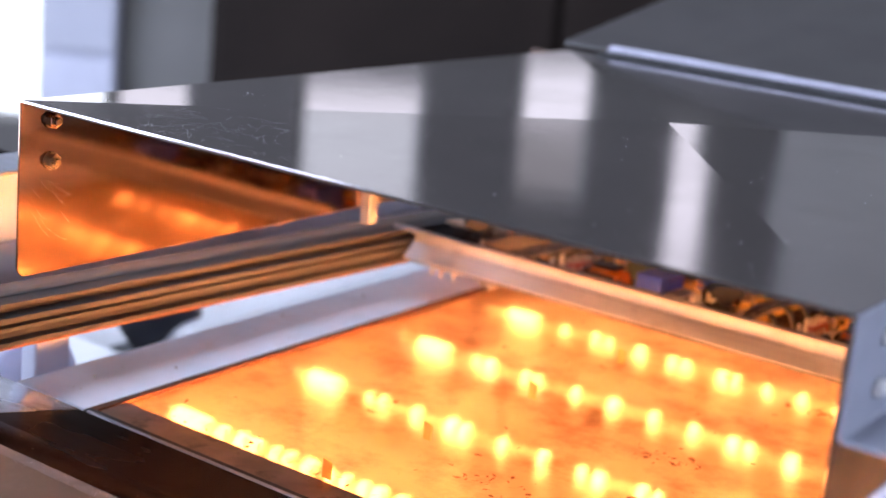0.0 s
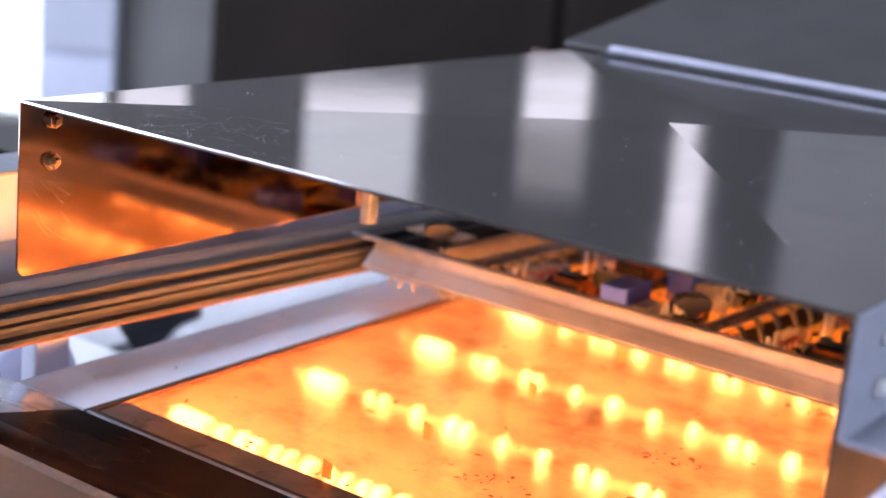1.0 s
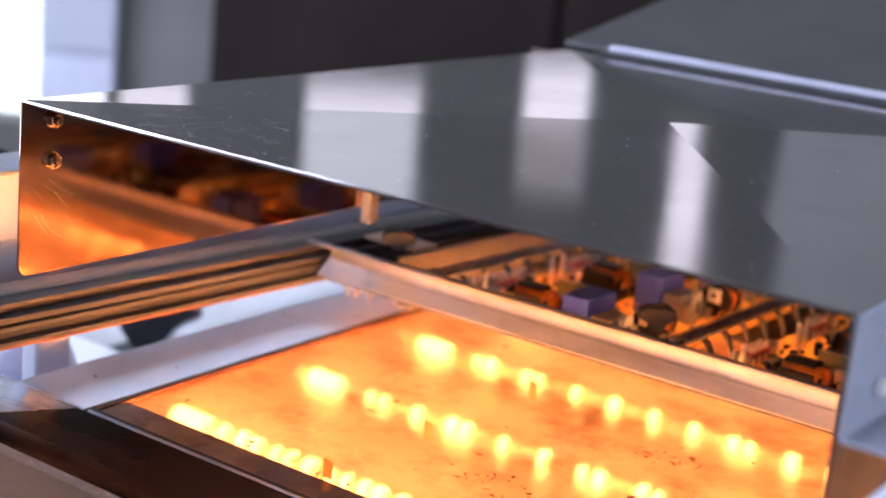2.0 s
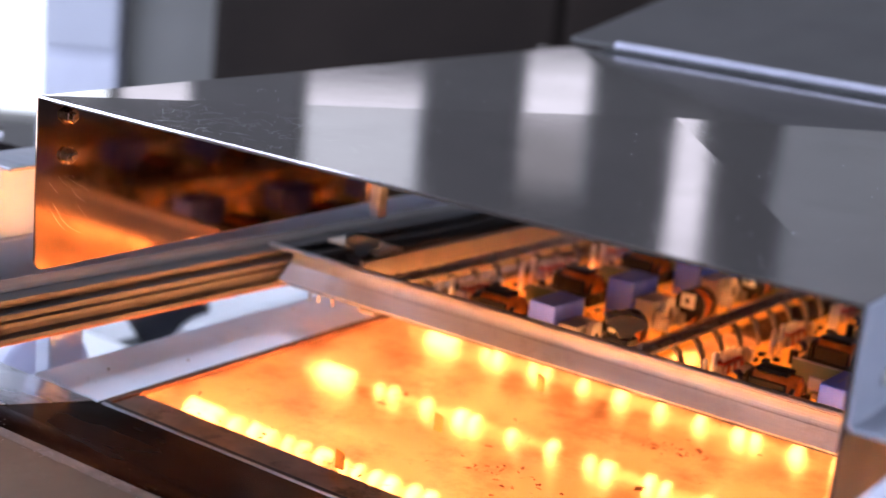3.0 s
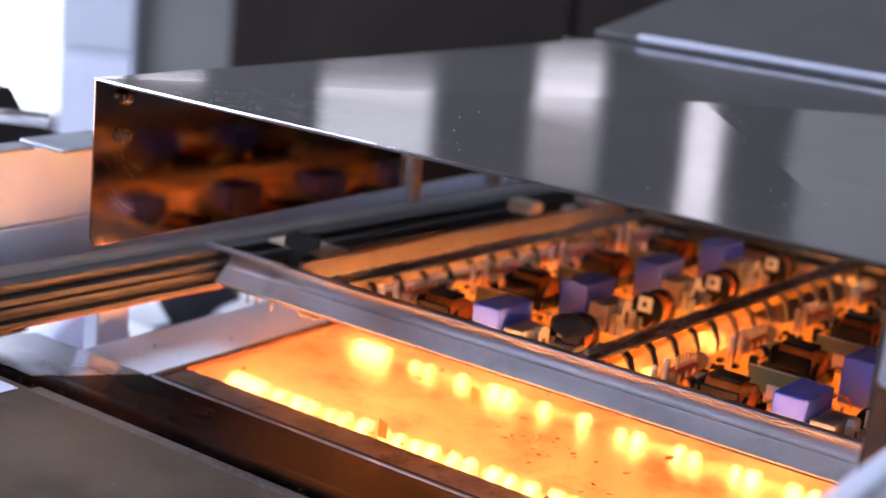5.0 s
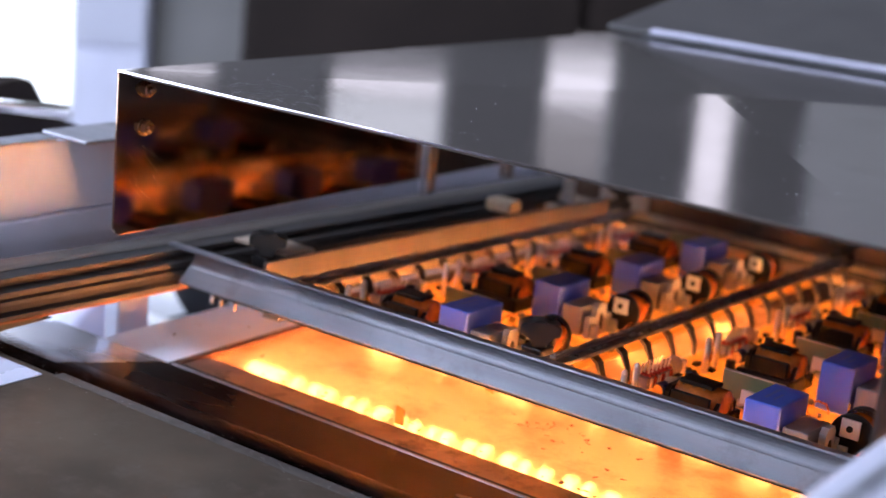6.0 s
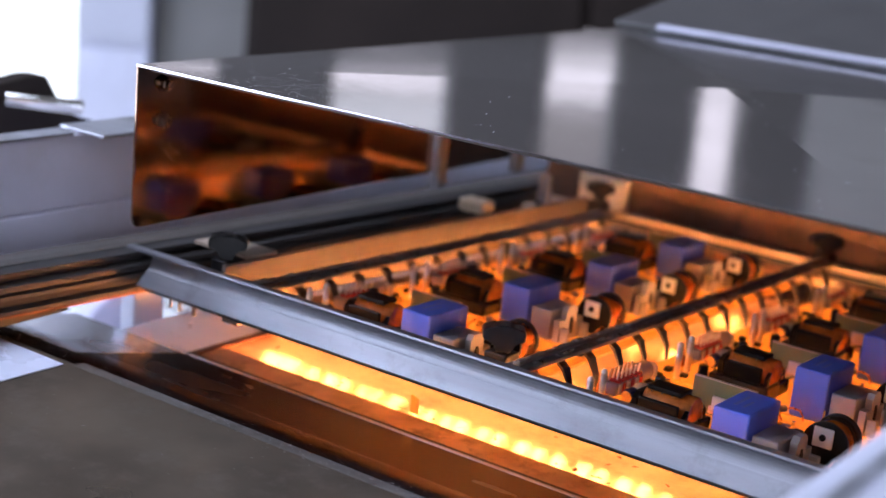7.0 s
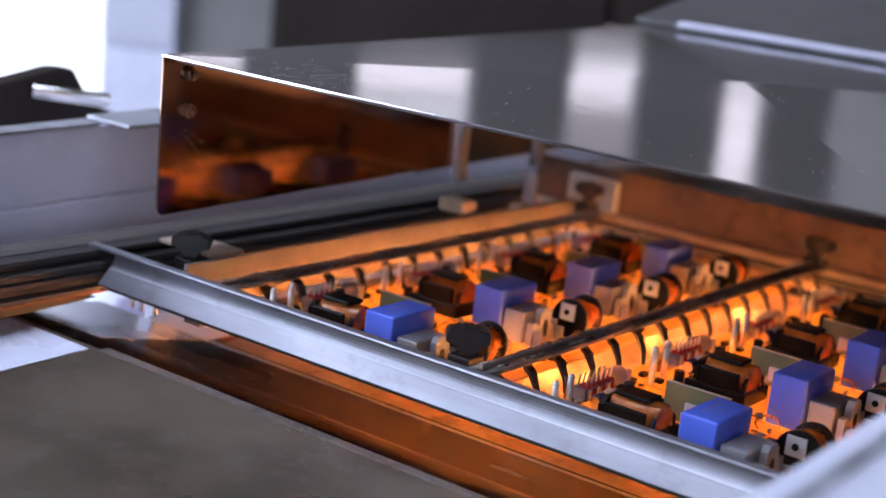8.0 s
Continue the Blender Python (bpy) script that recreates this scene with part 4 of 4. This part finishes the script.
    part("diode", rod((0.070, 0.078, z + 0.0025), (0.080, 0.078, z + 0.0025), 0.0022, seg=12), BLACK, b)
    part("inductor", rod((0.092, 0.084, z), (0.092, 0.084, z + 0.010), 0.0055, seg=18, bevel=0.0008), FERRITE, b, "black drum inductor")
    rnd = random.Random(21)
    taken = [(0.027, 0.035, 0.016, 0.054), (0.066, 0.116, 0.004, 0.048), (0.119, 0.16, -0.002, 0.045), (0.16, 0.19, 0.01, 0.062), (0.05, 0.062, 0.008, 0.036)]
    for material, name in ((BLACK, "fine_chip_scatter"), (BEIGE, "pale_chip_scatter"), (PIN, "solder_scatter")):
        bm = bmesh.new()
        for i in range(34):
            x, y = rnd.uniform(0.020, 0.172), rnd.uniform(0.005, 0.100)
            if any(a < x < c and d < y < e for a, c, d, e in taken):
                continue
            w, l, h = rnd.uniform(0.0008, 0.0022), rnd.uniform(0.0008, 0.0028), rnd.uniform(0.0008, 0.004)
            box(x - w, x + w, y - l, y + l, z, z + h, bm=bm)
        tagged(part(name, bm, material, b), kind="stuff")
    for o in b.children:
        if o.get("kind") == "stuff":
            continue
        x = min(v.co.x for v in o.data.vertices)
        if x > 0.0125:
            o.location.x = -0.015 if x > 0.055 else -0.005
    # pin connector with red marks, a clear coil and a white end piece
    cn = part("connector", box(0.0190, 0.0285, 0.046, 0.076, z, z + 0.0075, 0.0012), LAVENDER, b, "grey-lavender pin connector with red marks")
    for k in range(6):
        yy = 0.049 + k * 0.0048
        for xx in (0.0212, 0.0262):
            part("pin", rod((xx, yy, z + 0.0075), (xx + 0.0005, yy + 0.0012, z + 0.0140), 0.0006, seg=6), TERMINAL, cn)
        part("mark", box(0.0225, 0.0288, yy - 0.0012, yy + 0.0012, z + 0.0076, z + 0.0090), RED, cn)
        part("tooth", box(0.0286, 0.0296, yy - 0.0010, yy + 0.0012, z + 0.001, z + 0.0070), RED if k % 2 else WHITE, cn)
    for k in range(5):
        part("coil_turn", ring((0.0235, 0.0785 + k * 0.0026, z + 0.0062), (0.15, 1, 0), 0.0048, 0.0009, 16, 6), COILW, cn, "clear coil turn", True)
    part("end_piece", box(0.0200, 0.0275, 0.0915, 0.0970, z, z + 0.0092, 0.0012), WHITE, cn, "white end piece")
    # upright terminals with rounded tips
    for x, y in ((0.0340, 0.0045), (0.0322, 0.0220)):
        t = part("terminal", rod((x, y, z), (x, y, z + 0.0200), 0.0019, seg=14), TERMINAL, b, "upright tinned terminal", True)
        part("tip", rod((x, y, z + 0.0201), (x, y, z + 0.0226), 0.0022, 0.0010, seg=14, bevel=0.0005), TERMINAL, t, "rounded tip", True)
    part("spike", rod((0.0250, 0.0300, z), (0.0250, 0.0300, z + 0.0110), 0.0013, 0.0002, seg=8), TAPE, b, "thin upright lead")
    part("transistor", rod((0.0455, 0.0150, z), (0.0455, 0.0150, z + 0.0095), 0.0030, seg=12, bevel=0.0005), BLACK, b, "small black upright component")
    part("transistor", box(0.0905, 0.0955, 0.046, 0.051, z, z + 0.0080, 0.0006), BLACK, b, "small black component")
    part("transistor", box(0.1280, 0.1330, 0.050, 0.058, z, z + 0.0100, 0.0006), BLACK, b, "small black component")
    # sleeved capacitor lying down, glued with a pale blob
    el = part("electrolytic", rod((0.0385, 0.0400, z + 0.0046), (0.0415, 0.0640, z + 0.0046), 0.0044, seg=18, bevel=0.0014), NAVY, b, "navy sleeved capacitor", True)
    gb = bmesh.new()
    bmesh.ops.create_icosphere(gb, subdivisions=2, radius=1.0, matrix=Matrix.Translation((0.0410, 0.0510, z + 0.0056)) @ Matrix.Diagonal((0.0056, 0.0068, 0.0056, 1)))
    part("glue_blob", gb, BEIGE, el, "pale glue blob", True)
    part("cap_end", rod((0.0384, 0.0392, z + 0.0046), (0.0385, 0.0399, z + 0.0046), 0.0034, seg=18), PIN, el)
    # bare wire that bows over a bead
    pts = [(0.1000, 0.0760, z), (0.1010, 0.0775, 0.0070), (0.1045, 0.0830, 0.0102), (0.1085, 0.0885, 0.0094), (0.1120, 0.0930, 0.0100), (0.1150, 0.0975, 0.0080), (0.1160, 0.1000, 0.0045), (0.1160, 0.1010, z)]
    wire = bmesh.new()
    for p, q in zip(pts, pts[1:]):
        rod(p, q, 0.00055, seg=6, bm=wire)
    rod((0.1085, 0.0885, 0.0094), (0.1062, 0.0905, 0.0050), 0.0005, seg=6, bm=wire)
    rod((0.1062, 0.0905, 0.0050), (0.1075, 0.0920, z), 0.0005, seg=6, bm=wire)
    w = part("wire_loop", wire, WIRE, b, "bare wire loop", True)
    part("bead", rod((0.1073, 0.0872, 0.0096), (0.1097, 0.0900, 0.0098), 0.0019, seg=12, bevel=0.0006), GREY, w, "grey bead on the wire", True)
    # clear domes
    for x, y in ((0.1400, 0.0800), (0.1440, 0.0870)):
        part("clear_lamp", rod((x, y, z), (x, y, z + 0.0065), 0.0030, 0.0022, seg=14, bevel=0.0008), COILW, b, "small clear dome", True)
    return b


CORE = mat("dark_brown_core", (0.008, 0.005, 0.004), 0.3, 0.0, 0.3, 90, 0.1, 500, spec=0.2)
TERMINAL = mat("bright_tinned_post", (0.80, 0.76, 0.72), 0.38, 0.6, 0.08, 200)
PALEGREY = mat("pale_grey_plastic", (0.36, 0.35, 0.365), 0.45, 0.0, 0.08, 80, 0.05, 600)
LAVENDER = mat("grey_lavender_plastic", (0.36, 0.34, 0.40), 0.4, 0.0, 0.1, 90)
COILW = mat("clear_pale_plastic", (0.80, 0.74, 0.70), 0.15, 0.0, 0.05, 60, trans=0.6)
WINDING = mat("amber_lacquered_winding", (0.50, 0.14, 0.025), 0.2, 0.15, 0.45, 160, 0.25, 700, coat=0.5, dirt=(0.05, 0.012, 0.006), dscale=90, damount=0.85)
mat_mark = mat("faint_print", (0.20, 0.24, 0.70), 0.5, 0.0, 0.05)
CARRIER = build_carrier()
first = build_board()
BOARDS = []
for cx in (0.045, 0.240):
    for row in range(4):
        m = pose(cx, 0.0275 + row * 0.1035, ZB)
        if not BOARDS:
            first.matrix_basis = m
            ob = first
        else:
            ob = copy_thing(first, m)
        BOARDS.append((ob, cx, 0.0275 + row * 0.1035))


# ---- what moves ----
TRAVEL = ((0.0, 0.3965), (4.0, 0.1915), (8.0, -0.0110))


def motions():
    walk(CARRIER, [(t, riding(y, Matrix.Identity(4))) for t, y in TRAVEL])
    for ob, x, off in BOARDS:
        walk(ob, [(t, riding(y, pose(x, off, ZB))) for t, y in TRAVEL])


motions()
